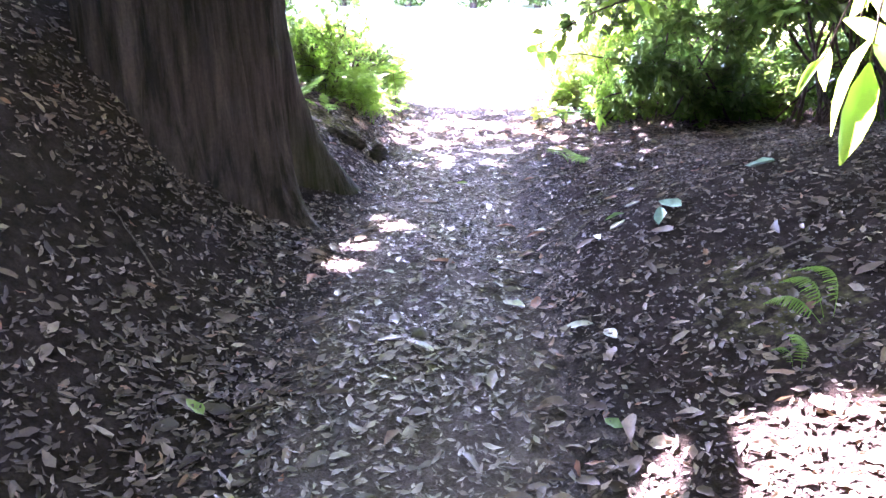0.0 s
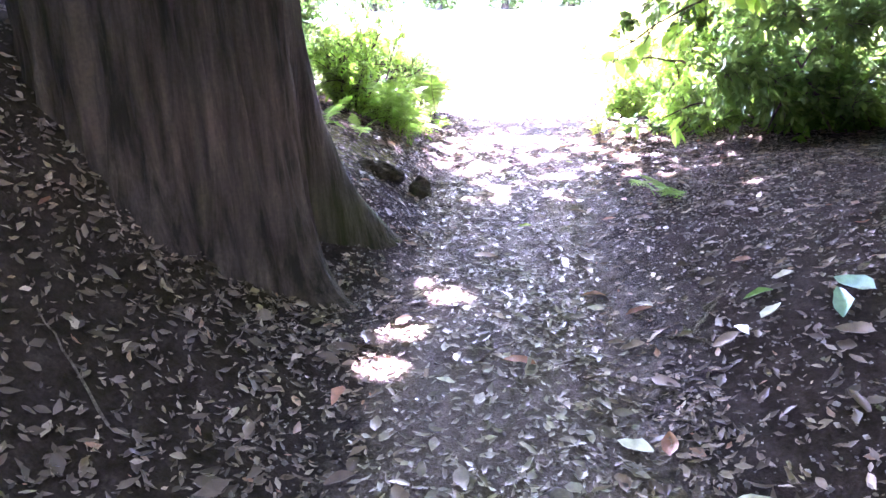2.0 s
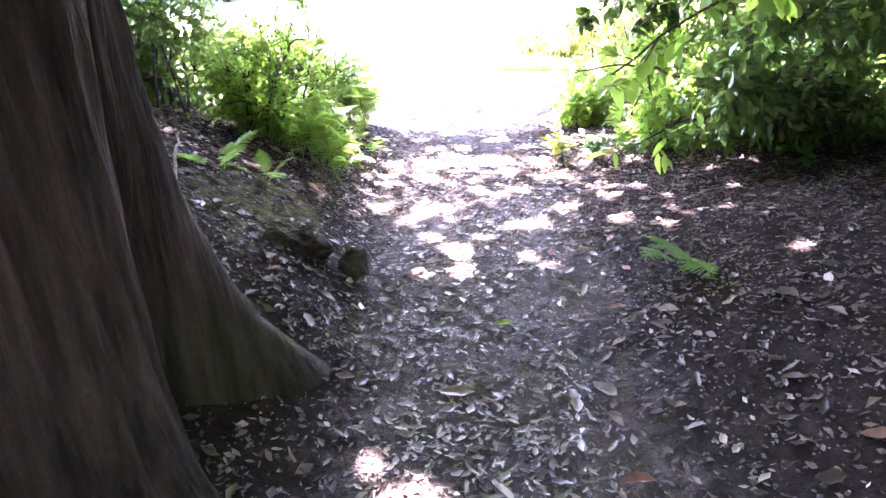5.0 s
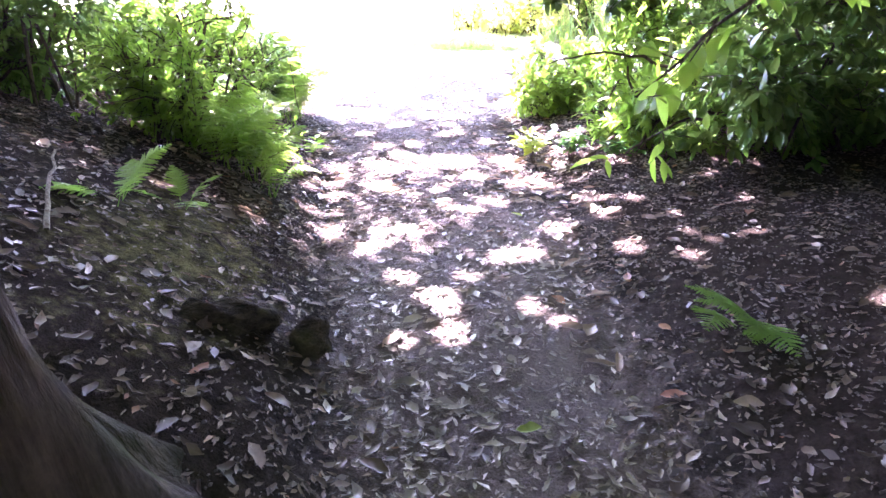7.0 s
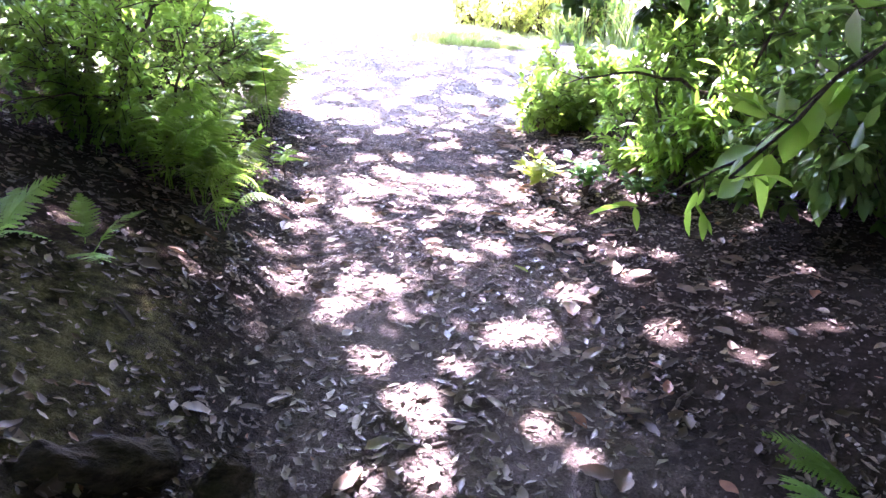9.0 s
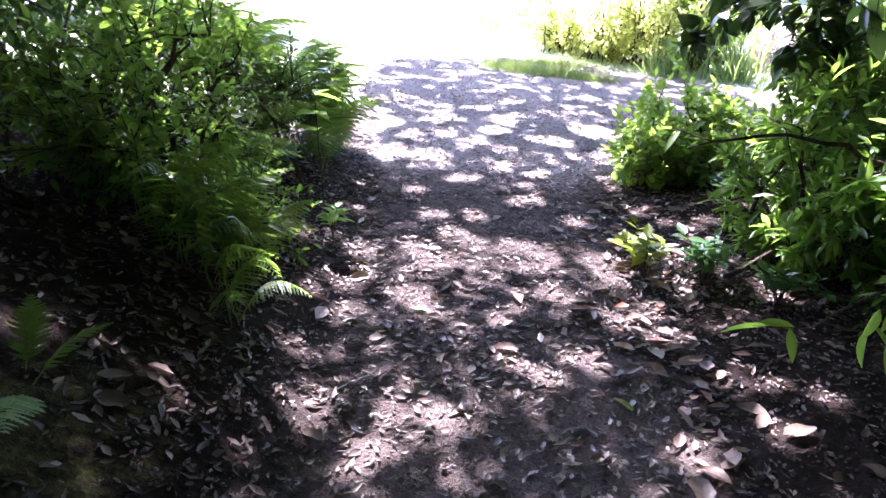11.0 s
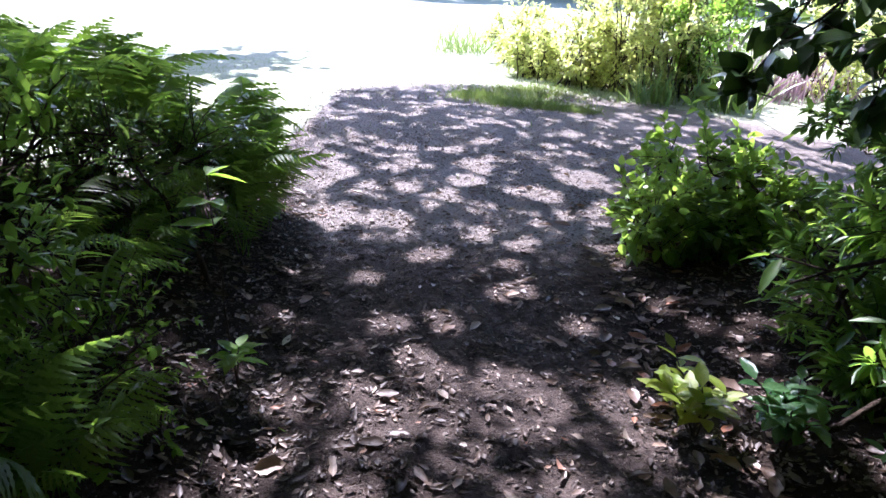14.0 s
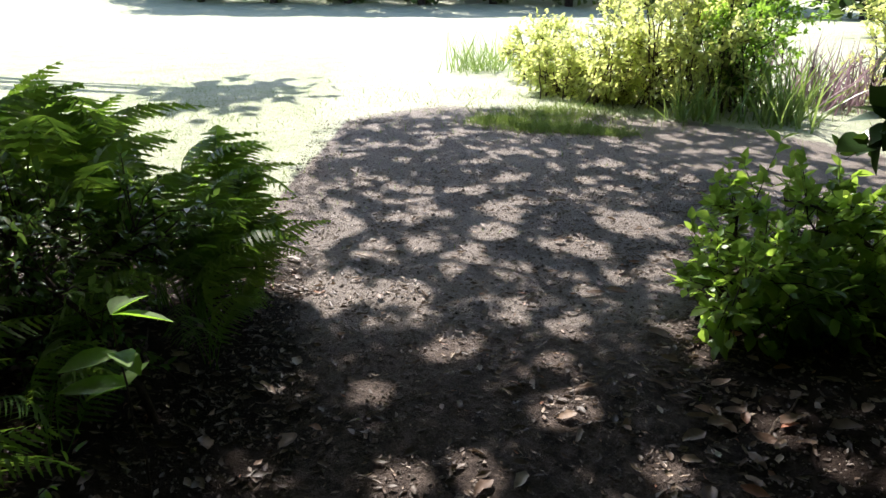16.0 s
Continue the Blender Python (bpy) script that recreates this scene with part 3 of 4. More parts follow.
def build_trees():
    old = None
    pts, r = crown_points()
    xy = np.array([(t[0], t[1]) for t in TRUNKS])
    d = np.hypot(pts[:, None, 0] - xy[None, :, 0], pts[:, None, 1] - xy[None, :, 1]) * np.array([0.8, 0.8, 1.0, 1.0, 1.0])
    owner = d.argmin(1)
    for k, (x, y, rad) in enumerate(TRUNKS):
        z = float(land(x, y))
        base = z - 0.05
        if k == 0:
            base = 0.3
            roots = [(-0.42, 0.26, 0.1, 0.5, 0.0), (-0.36, 0.3, 0.12, 0.12, -0.1), (0.14, 0.2, -0.26, 0.75, 0.3), (0.54, 0.18, 0.36, 0.62, 0.05), (0.92, 0.26, 0.54, 0.55, 0.05), (-1.15, 0.16, -0.07, 1.2, 0.4), (-1.5, 0.5, 0.2, 0.35, 0.25), (2.2, 0.5, 0.15, 0.4, 0.3), (-2.4, 0.4, 0.06, 0.4, 0.4)]
            tree = group_of("tree", (x, y, base), "massive old tree with dark furrowed bark and mossy flared roots", "tree")
            old = tree
        else:
            roots = [(0.5, 0.4, 0.12, 0.35, 0.05), (2.5, 0.4, 0.12, 0.35, 0.05), (4.6, 0.4, 0.12, 0.35, 0.05)]
            tree = group_of("tree", (x, y, base), "unseen broad-leaved tree with spreading crown that shades the path", "tree", "woodland trees")
        child("trunk", trunk_mesh(rad, 8.5, 20 + k, roots), tree)
        mine = pts[owner == k]
        if not len(mine):
            continue
        local = mine - np.array([x, y, base])
        rr = rng_of(40 + k)
        for b in range(11):
            end = local[rr.randint(len(local))]
            start = np.array([0, 0, rr.uniform(3.6, 7.5)])
            line = arc(start, end, 0.5, 10, 0.07, rr)
            size = rad * 0.34
            chunks = [tube(line, np.linspace(size, 0.025, 10), 8)]
            for s in range(6):
                q = line[rr.randint(4, 9)]
                near = local[np.argsort(((local[:: 7] - q) ** 2).sum(1))[rr.randint(5, 160)] * 7] if len(local) > 1300 else local[rr.randint(len(local))]
                chunks.append(tube(arc(q, near, 0.1, 6, 0.03, rr), np.linspace(0.022, 0.006, 6), 5))
            v, f = joined(chunks)
            child("limb", mesh_np("limb", v, f, MAT_BARK), tree)
        n = len(local)
        way = unit(rr.normal(0, 1, (n, 3)) * np.array([1, 1, 0.35]))
        up = unit(rr.normal(0, 0.45, (n, 3)) + np.array([0, 0, 1.0]))
        v, f = scattered(RHOMB, local, way, up, rr.uniform(0.1, 0.18, n) * np.where(mine[:, 1] > 13.4, 0.75, 1.0))
        child("crown", mesh_np("crown", v, f, MAT_CANOPY, False), tree)
    return old


OLD_TREE = build_trees()


def root_mesh(points, r0, r1, seed):
    """A gnarled root that lies half sunk in the ground."""
    r = rng_of(seed)
    p = np.asarray(points, float)
    t = np.linspace(0, 1, 26)
    s = np.linspace(0, 1, len(p))
    q = np.stack([np.interp(t, s, p[:, k]) for k in range(3)], -1)
    q[:, :2] += r.normal(0, 0.008, (26, 2))
    rad = np.interp(t, [0, 1], [r0, r1]) * (1 + 0.13 * np.sin(t * 19 + seed)) + r.normal(0, 0.003, 26)
    v, f = tube(q, rad, 14)
    v[:, 2] += 0.012 * np.sin(v[:, 1] * 31 + v[:, 0] * 23) - 0.6 * r0
    v += r.normal(0, 0.004, v.shape)
    return v, f


def on_land(x, y, up=0.0):
    return (x, y, float(land(x, y)) + up)


def build_roots():
    mossy = [([(-1.34, 4.85, 1.0), (-1.16, 5.0, 0.78), (-0.96, 5.03, 0.6), (-0.82, 4.99, 0.47), (-0.7, 4.95, 0.36), on_land(-0.58, 4.98, 0.0)], 0.13, 0.06),
             ([(-1.5, 4.7, 1.2), (-1.42, 4.95, 1.0), on_land(-1.32, 5.2, 0.08), on_land(-1.2, 5.4, 0.03), on_land(-1.08, 5.55, -0.05)], 0.14, 0.05)]
    runs = [([(-1.42, 3.75, 0.55), on_land(-1.34, 3.45, 0.03), on_land(-1.38, 3.05, 0.03), on_land(-1.42, 2.7, 0.02), on_land(-1.5, 2.3, 0.02), on_land(-1.62, 1.85, -0.03)], 0.095, 0.05),
            ([(-1.6, 3.7, 0.8), on_land(-1.62, 3.35, 0.0), on_land(-1.72, 2.95, 0.01), on_land(-1.9, 2.5, 0.01), on_land(-2.1, 2.0, -0.03)], 0.08, 0.045)]
    for k, (pts, a, b) in enumerate(runs):
        v, f = root_mesh(pts, a, b, 60 + k)
        child("root", mesh_np("root", v, f, MAT_LONG_ROOT), OLD_TREE, OLD_TREE.matrix_world.inverted(), "gnarled brown root half buried in leaf litter")
    for k, (pts, a, b) in enumerate(mossy):
        v, f = root_mesh(pts, a, b, 64 + k)
        child("root", mesh_np("root", v, f, MAT_MOSSY_BARK), OLD_TREE, OLD_TREE.matrix_world.inverted(), "dark root with a bright moss ridge")


build_roots()


def build_stump():
    """A low rotten stump of two humps with moss."""
    r = rng_of(70)
    x0, y0, z0 = -0.74, 5.82, float(land(-0.7, 5.82)) + 0.02
    stump = group_of("stump", (x0, y0, z0), "low rotten mossy stump beside the path", "stump")
    log = np.array([(-0.33, -0.14, 0.05, 0.03), (-0.28, -0.12, 0.075, 0.05), (-0.2, -0.08, 0.09, 0.06), (-0.08, -0.03, 0.1, 0.065), (0.0, 0.0, 0.11, 0.055), (0.025, 0.0, 0.11, 0.004)])
    log[:, 2] += np.array([float(land(x0 + q[0], y0 + q[1])) for q in log]) * np.linspace(0.75, 1.0, 6) + z0 * np.linspace(0.25, 0.0, 6) - z0 - 0.04
    knob = np.array([(0.15, -0.02, -0.06, 0.085), (0.15, -0.02, 0.0, 0.075), (0.155, -0.02, 0.05, 0.06), (0.15, -0.02, 0.08, 0.035), (0.15, -0.02, 0.09, 0.004)])
    for run in (log, knob):
        t = np.linspace(0, len(run) - 1, 26)
        q = np.stack([np.interp(t, np.arange(len(run)), run[:, k]) for k in range(4)], -1)
        v, f = tube(q[:, :3], q[:, 3], 22)
        v += 0.012 * np.stack([np.sin(v[:, 1] * 40 + v[:, 2] * 31), np.sin(v[:, 0] * 37 + v[:, 2] * 23), np.sin(v[:, 0] * 29 + v[:, 1] * 43)], -1) + r.normal(0, 0.003, v.shape)
        child("stub", mesh_np("stub", v, f, MAT_STUMP), stump)


build_stump()

# ---- shrubs ----


def shrub(name, label, foot, heart, radii, stems, twigs, leaves, size, shape, mat, seed, cut=None, group="", lean=0.0, sink=0.0):
    """A shrub: bowed stems from its foot, twigs on them, leaves along the twigs."""
    r = rng_of(seed)
    foot, heart, radii = np.array(foot, float), np.array(heart, float), np.array(radii, float)
    foot[2] = float(land(foot[0], foot[1])) - 0.02
    thing = group_of(name, foot, label, "shrub", group)
    place, way = [], []
    for s in range(stems):
        u = unit(r.normal(0, 1, 3)) * r.uniform(0.35, 1.0) ** 0.5
        end = heart + radii * u
        for again in range(20):
            end[2] = max(end[2], float(land(end[0], end[1])) + 0.15)
            if cut is None or cut(end[None])[0]:
                break
            end = heart + radii * unit(r.normal(0, 1, 3)) * r.uniform(0.35, 1.0) ** 0.5
        a = foot + np.array([r.normal(0, radii[0] * 0.38), r.normal(0, radii[1] * 0.38), 0])
        a[2] = float(land(a[0], a[1])) - 0.03
        line = arc(a, end, 0.18 * np.linalg.norm(end - a), 9, 0.015, r)
        chunks = [tube(line - foot, np.linspace(0.012, 0.004, 9) * (1 + r.uniform(0, 0.6)), 6)]
        for k in range(twigs):
            q = line[r.randint(2, 9)]
            d = unit(unit(q - heart + 1e-3) * 0.6 + r.normal(0, 0.6, 3) + np.array([0, 0, 0.25]))
            ln = r.uniform(0.16, 0.42)
            if cut is not None and not cut((q + d * ln * 0.6)[None])[0]:
                continue
            tw = np.array([q, q + d * ln * 0.5 + np.array([0, 0, 0.02]), q + d * ln - np.array([0, 0, 0.03])])
            chunks.append(tube(tw - foot, [0.004, 0.003, 0.0015], 4))
            t = r.uniform(0.15, 1.0, leaves)
            place.append(q + d * (t * ln)[:, None])
            way.append(d * 0.7 + r.normal(0, 0.62, (leaves, 3)) + np.array([0, 0, -0.12]))
        v, f = joined(chunks)
        child("stem", mesh_np("stem", v, f, MAT_STEM), thing)
    place, way = np.concatenate(place), np.concatenate(way)
    keep = place[:, 2] > land(place[:, 0], place[:, 1]) + 0.03
    if cut is not None:
        keep &= cut(place)
    place, way = place[keep], way[keep]
    n = len(place)
    up = unit(r.normal(0, 0.4, (n, 3)) + np.array([0, 0.25, 1.0]))
    v, f = scattered(shape, place - foot, way, up, size * r.uniform(0.55, 1.25, n))
    child("foliage", mesh_np("foliage", v, f, mat), thing)
    return thing


def right_of(edge_low, edge_high, lift=0.0):
    """Keeps growth off the path: its edge by height."""
    def cut(p):
        clear = np.interp(p[:, 1], [7.6, 8.6, 9.2], [lift, lift * 0.6, 0.0]) * np.interp(p[:, 0], [1.2, 1.7], [0.4, 1.0])
        shift = np.interp(p[:, 1], [5, 7, 9, 11, 12.5], [0.0, 0.1, 0.2, 0.5, 1.2])
        return (p[:, 0] > np.interp(p[:, 2], [0.1, 0.6, 1.3, 2.5], [edge_low, edge_low, edge_high, edge_high]) + shift) & (p[:, 2] > land(p[:, 0], p[:, 1]) + clear)
    return cut


def left_of(edge):
    def cut(p):
        return p[:, 0] < edge + np.interp(p[:, 1], [6.5, 7.5, 8.2, 10, 11.5], [-0.55, -0.05, 0.0, 0.12, 0.12])
    return cut


RIGHT_LABEL = "dense dark green broad-leaved shrub overhanging the path"
shrub("shrub", RIGHT_LABEL, (2.9, 7.9, 0), (2.5, 7.5, 1.45), (1.4, 1.0, 1.0), 11, 54, 17, 0.1, LEAF_OVAL, MAT_LAUREL, 101, right_of(1.25, 0.95, 0.22), "path-side shrubs")
shrub("shrub", RIGHT_LABEL, (3.4, 9.2, 0), (3.2, 9.2, 1.2), (1.2, 0.9, 1.0), 15, 34, 16, 0.1, LEAF_OVAL, MAT_LAUREL, 102, right_of(1.3, 1.1, 0.2), "path-side shrubs")
shrub("shrub", "leafy shrub with glossy long leaves reaching low", (2.4, 8.9, 0), (2.3, 8.9, 0.7), (0.75, 0.7, 0.62), 24, 16, 17, 0.11, LEAF_LONG, MAT_LUSH, 103, right_of(1.7, 1.55), "path-side shrubs")
shrub("shrub", "bright green low shrub, its sunlit tone in the leaf colour", (2.5, 11.1, 0), (2.35, 11.1, 0.45), (0.85, 0.85, 0.5), 22, 13, 13, 0.09, LEAF_BROAD, MAT_SUNNY, 104, right_of(1.3, 1.5), "path-side shrubs")
shrub("shrub", RIGHT_LABEL, (4.6, 10.6, 0), (4.2, 10.5, 0.9), (1.3, 1.2, 0.8), 26, 16, 18, 0.1, LEAF_OVAL, MAT_LAUREL, 105, None, "path-side shrubs")
shrub("shrub", RIGHT_LABEL, (4.3, 6.6, 0), (3.8, 6.8, 1.7), (1.6, 1.2, 1.2), 11, 54, 14, 0.11, LEAF_OVAL, MAT_LAUREL, 106, right_of(1.3, 1.1, 0.8), "path-side shrubs")
shrub("shrub", RIGHT_LABEL, (3.4, 5.4, 0), (3.2, 5.6, 2.0), (1.2, 1.0, 0.9), 9, 50, 17, 0.12, LEAF_OVAL, MAT_LAUREL, 107, right_of(1.3, 1.1, 0.9), "path-side shrubs")
shrub("shrub", RIGHT_LABEL, (5.7, 8.9, 0), (5.6, 8.9, 1.1), (1.3, 1.2, 1.2), 18, 26, 17, 0.12, LEAF_OVAL, MAT_LAUREL, 108, None, "path-side shrubs")
shrub("shrub", RIGHT_LABEL, (6.4, 11.3, 0), (6.3, 11.2, 0.9), (1.3, 1.1, 0.9), 16, 24, 16, 0.12, LEAF_OVAL, MAT_LAUREL, 109, None, "path-side shrubs")
shrub("shrub", "low yellow-green shrub, coloured as the sunlit edge", (2.05, 10.9, 0), (1.95, 10.9, 0.32), (0.36, 0.5, 0.25), 11, 14, 13, 0.085, LEAF_BROAD, MAT_SUNNY, 110, right_of(1.2, 1.3), "path-side shrubs")
shrub("shrub", "low dark laurel thicket on the bank", (3.5, 8.1, 0), (3.4, 8.1, 0.65), (1.3, 0.6, 0.5), 22, 18, 17, 0.1, LEAF_OVAL, MAT_LAUREL, 117, right_of(1.9, 1.9), "path-side shrubs")
shrub("shrub", "low dark laurel thicket on the bank", (5.2, 7.2, 0), (5.1, 7.2, 1.0), (1.1, 0.9, 0.8), 20, 18, 17, 0.11, LEAF_OVAL, MAT_LAUREL, 126, None, "path-side shrubs")
# two laurels above the view, added to keep sky light off the bank
shrub("shrub", "unseen tall laurel added to shade the bank", (4.2, 6.2, 0), (3.4, 6.3, 2.75), (1.8, 1.5, 0.7), 14, 46, 15, 0.13, LEAF_OVAL, MAT_LAUREL, 118, right_of(1.6, 1.3, 1.9), "path-side shrubs")
shrub("shrub", "unseen tall laurel added to shade the bank", (4.0, 3.6, 0), (3.2, 3.9, 2.9), (1.7, 1.5, 0.6), 13, 46, 15, 0.13, LEAF_OVAL, MAT_LAUREL, 119, right_of(1.6, 1.3, 1.9), "path-side shrubs")
LEFT_LABEL = "lush bright green shrub on the bank"
shrub("shrub", LEFT_LABEL, (-1.6, 8.7, 0), (-1.35, 8.6, 1.0), (0.6, 0.6, 0.55), 26, 15, 16, 0.06, LEAF_OVAL, MAT_LUSH, 111, left_of(-0.95), "bank shrubs")
shrub("shrub", "small bright green shrub at the path edge", (-1.1, 8.7, 0), (-1.0, 8.6, 0.45), (0.28, 0.55, 0.25), 11, 14, 14, 0.045, LEAF_OVAL, MAT_LUSH, 116, left_of(-0.6), "bank shrubs")
shrub("shrub", LEFT_LABEL, (-2.8, 8.9, 0), (-2.7, 8.9, 1.75), (0.9, 0.8, 0.75), 24, 16, 18, 0.08, LEAF_OVAL, MAT_LAUREL, 112, None, "bank shrubs")
shrub("shrub", LEFT_LABEL, (-3.0, 9.9, 0), (-2.8, 10.0, 1.2), (1.0, 1.0, 0.8), 24, 16, 17, 0.08, LEAF_OVAL, MAT_LAUREL, 114, None, "bank shrubs")
shrub("shrub", "low tangle of small-leaved green bramble on the bank", (-1.7, 10.5, 0), (-1.45, 10.6, 0.62), (0.9, 0.85, 0.42), 18, 18, 15, 0.05, LEAF_OVAL, MAT_LAUREL, 115, left_of(-0.82), "bank shrubs")
for k, (x, y) in enumerate(((-4.6, 4.2), (-4.2, 6.4), (-5.2, 1.8), (-5.6, 8.4))):
    shrub("shrub", "dark green shrub on top of the bank", (x, y, 0), (x, y, float(land(x, y)) + 1.1), (1.3, 1.3, 1.1), 12, 24, 14, 0.12, LEAF_OVAL, MAT_LAUREL, 120 + k, None, "bank shrubs")
YELLOW_LABEL = "sunlit yellow-green shrub at the lawn edge"
for k, (x, y, h, w) in enumerate(((3.0, 19.2, 0.9, 0.6), (3.6, 18.4, 1.35, 0.7), (4.3, 18.0, 1.7, 0.8), (4.9, 17.6, 1.75, 0.75), (5.5, 17.7, 1.5, 0.7), (3.2, 21.4, 1.2, 0.9), (4.8, 20.6, 1.8, 1.2), (6.6, 19.6, 1.9, 1.2), (8.4, 18.2, 1.4, 1.0), (9.4, 16.4, 1.2, 1.1))):
    green = k in (4, 7)
    shrub("shrub", "tall bright green shrub at the lawn edge" if green else YELLOW_LABEL, (x, y, 0), (x, y, 0.45 + h * 0.55), (w, w, h * 0.6), 26, 14, 10, 0.1, LEAF_SMALL, MAT_LUSH if green else MAT_YELLOW, 130 + k, None, "sunlit shrubs")

# ---- bracken ----


def frond_mesh(seed, pairs=22, arch=0.35, sparse=1.0, droop=1.0, mat=MAT_FERN, wide=1.0):
    """A frond 1 long: a bowed rib, paired side ribs, small leaflets along each."""
    r = rng_of(seed)
    t = np.linspace(0, 1, 14)
    rib = np.stack([0.03 * np.sin(t * 3 + seed), t * (1 - 0.12 * t), arch * np.sin(t * 2.75)], -1)
    chunks = [tube(rib, np.linspace(0.006, 0.0012, 14), 4)]
    for k in range(pairs):
        s = 0.2 + 0.79 * (k + 0.5) / pairs
        c = np.array([np.interp(s, t, rib[:, j]) for j in range(3)])
        along = unit(np.array([0, 1.0, np.interp(s, t, np.gradient(rib[:, 2], rib[:, 1]))]))
        ln = 0.2 * float(np.interp(s, [0.15, 0.3, 0.5, 0.8, 1.0], [0.6, 0.95, 1.0, 0.52, 0.08])) * sparse * r.uniform(0.88, 1.08)
        for side in (-1, 1):
            d = unit(np.array([side * 1.0, 0, 0]) + along * 0.42 + r.normal(0, 0.06, 3) + np.array([0, 0, -0.3 * droop]))
            u = np.linspace(0, 1, 12)
            q = c + d * (u * ln)[:, None] + np.array([0, 0.1, -0.42 * droop])[None] * (u ** 2 * ln)[:, None]
            across = unit(np.cross(d, [0, 0, 1.0]) + np.array([0, 0, r.normal(0, 0.2)]))
            half = 0.36 * wide / pairs * (1 - u) ** 0.55 * (0.5 + 0.5 * ln / 0.2) * np.where(np.arange(12) % 2, 1.15, 0.6)
            v = np.stack([q - across * half[:, None], q + across * half[:, None] + d * 0.004], 1).reshape(-1, 3)
            chunks.append((v, np.array([[2 * m, 2 * m + 1, 2 * m + 3, 2 * m + 2] for m in range(11)])))
    v, f = joined(chunks)
    return mesh_np("frond", v, f, mat, False)


FRONDS = [frond_mesh(200 + k, 19, a) for k, a in enumerate((0.38, 0.5, 0.3, 0.6))]


FLAT_FRONDS = [frond_mesh(220, 16, 0.09, 1.1, 0.25, MAT_SMALL_FERN, 1.3), frond_mesh(221, 16, 0.16, 1.1, 0.25, MAT_SMALL_FERN, 1.3)]


def fern(x, y, size, count, seed, lift=48, toward=None, spread=180, label="green bracken fern with arching fronds", z=None, fronds=None):
    r = rng_of(seed)
    fronds = fronds or FRONDS
    f = group_of("fern", (x, y, float(land(x, y)) - 0.02 if z is None else z), label, "fern", "bracken ferns")
    for k in range(count):
        yaw = (k * 360 / count + r.uniform(-20, 20)) if toward is None else toward + r.uniform(-spread, spread)
        s = size * r.uniform(0.75, 1.15)
        m = pose(r.normal(0, 0.03), r.normal(0, 0.03), 0, 0, 0, yaw) @ pose(0, 0, 0, lift + r.uniform(-16, 14), r.uniform(-14, 14), 0) @ Matrix.Diagonal((s, s, s, 1))
        child("frond", fronds[r.randint(len(fronds))], f, m)
    return f


FERNS = [(-1.1, 11.85, 1.05, 6, 60, -80, 90), (-1.7, 11.7, 1.3, 6, 64, -80, 120), (-2.4, 11.9, 1.35, 6, 64, -80, 140), (-0.95, 10.9, 0.8, 6, 58, -80, 80), (-1.2, 8.1, 0.6, 7, 42, -115, 100), (-1.4, 8.35, 0.65, 7, 44, -120, 100), (-0.78, 11.3, 0.72, 7, 52, -90, 60), (-0.86, 11.6, 0.85, 8, 54, -85, 80), (-1.0, 11.0, 0.85, 8, 52, -100, 80), (-1.5, 9.7, 0.6, 7, 40, -120, 100), (-1.2, 9.75, 0.5, 6, 36, -110, 90), (-0.98, 10.95, 0.8, 7, 42, -110, 80), (-1.4, 10.9, 1.1, 9, 54, -120, 110), (-1.55, 11.5, 1.15, 9, 58, -100, 120), (-1.05, 11.7, 0.95, 7, 46, -90, 90), (-2.2, 11.2, 1.25, 9, 58, -120, 110),
         (-2.9, 11.4, 1.2, 9, 54, -120, 110), (-1.9, 11.9, 1.1, 8, 52, -60, 110), (-1.25, 11.1, 0.95, 8, 50, -80, 110), (-2.5, 10.8, 1.1, 8, 50, -110, 110), (-0.92, 11.35, 0.7, 7, 44, -90, 90), (-2.2, 10.4, 1.2, 6, 50, -130, 90), (-1.3, 10.2, 0.7, 6, 42, -130, 80), (-3.6, 11.0, 1.3, 7, 54, -120, 110), (-0.85, 10.55, 0.5, 6, 34, -110, 80), (-1.1, 11.2, 0.8, 7, 46, -100, 100), (-0.8, 11.1, 0.45, 6, 36, -90, 90), (-1.8, 10.9, 1.1, 7, 52, -110, 110), (-0.8, 11.6, 0.6, 6, 40, -80, 90),
         (-1.0, 8.0, 0.5, 7, 38, -120, 90), (-0.92, 8.5, 0.45, 6, 34, -120, 90), (-0.95, 8.15, 0.62, 8, 44, -110, 100), (-1.15, 9.1, 0.55, 6, 38, -120, 90), (-0.85, 7.75, 0.42, 6, 32, -110, 80)]
for k, (x, y, s, n, lift, toward, spread) in enumerate(FERNS):
    fern(x, y, s, n, 300 + k, lift, toward, spread)
fern(-1.5, 6.6, 0.5, 6, 330, 24, fronds=FLAT_FRONDS, label="small flat green fern on the bank")
fern(-1.25, 6.95, 0.42, 5, 331, 26, fronds=FLAT_FRONDS, label="small flat green fern on the bank")
fern(1.2, 5.55, 0.42, 6, 332, 20, 120, 60, fronds=FLAT_FRONDS, label="low green fern with spread fronds beside the path")
fern(1.36, 2.05, 0.22, 3, 333, 16, 60, 70, label="small dark green fern in the litter")
fern(1.16, 1.85, 0.16, 3, 334, 14, 60, 70, label="small dark green fern in the litter")

# ---- shoots with a few large leaves ----


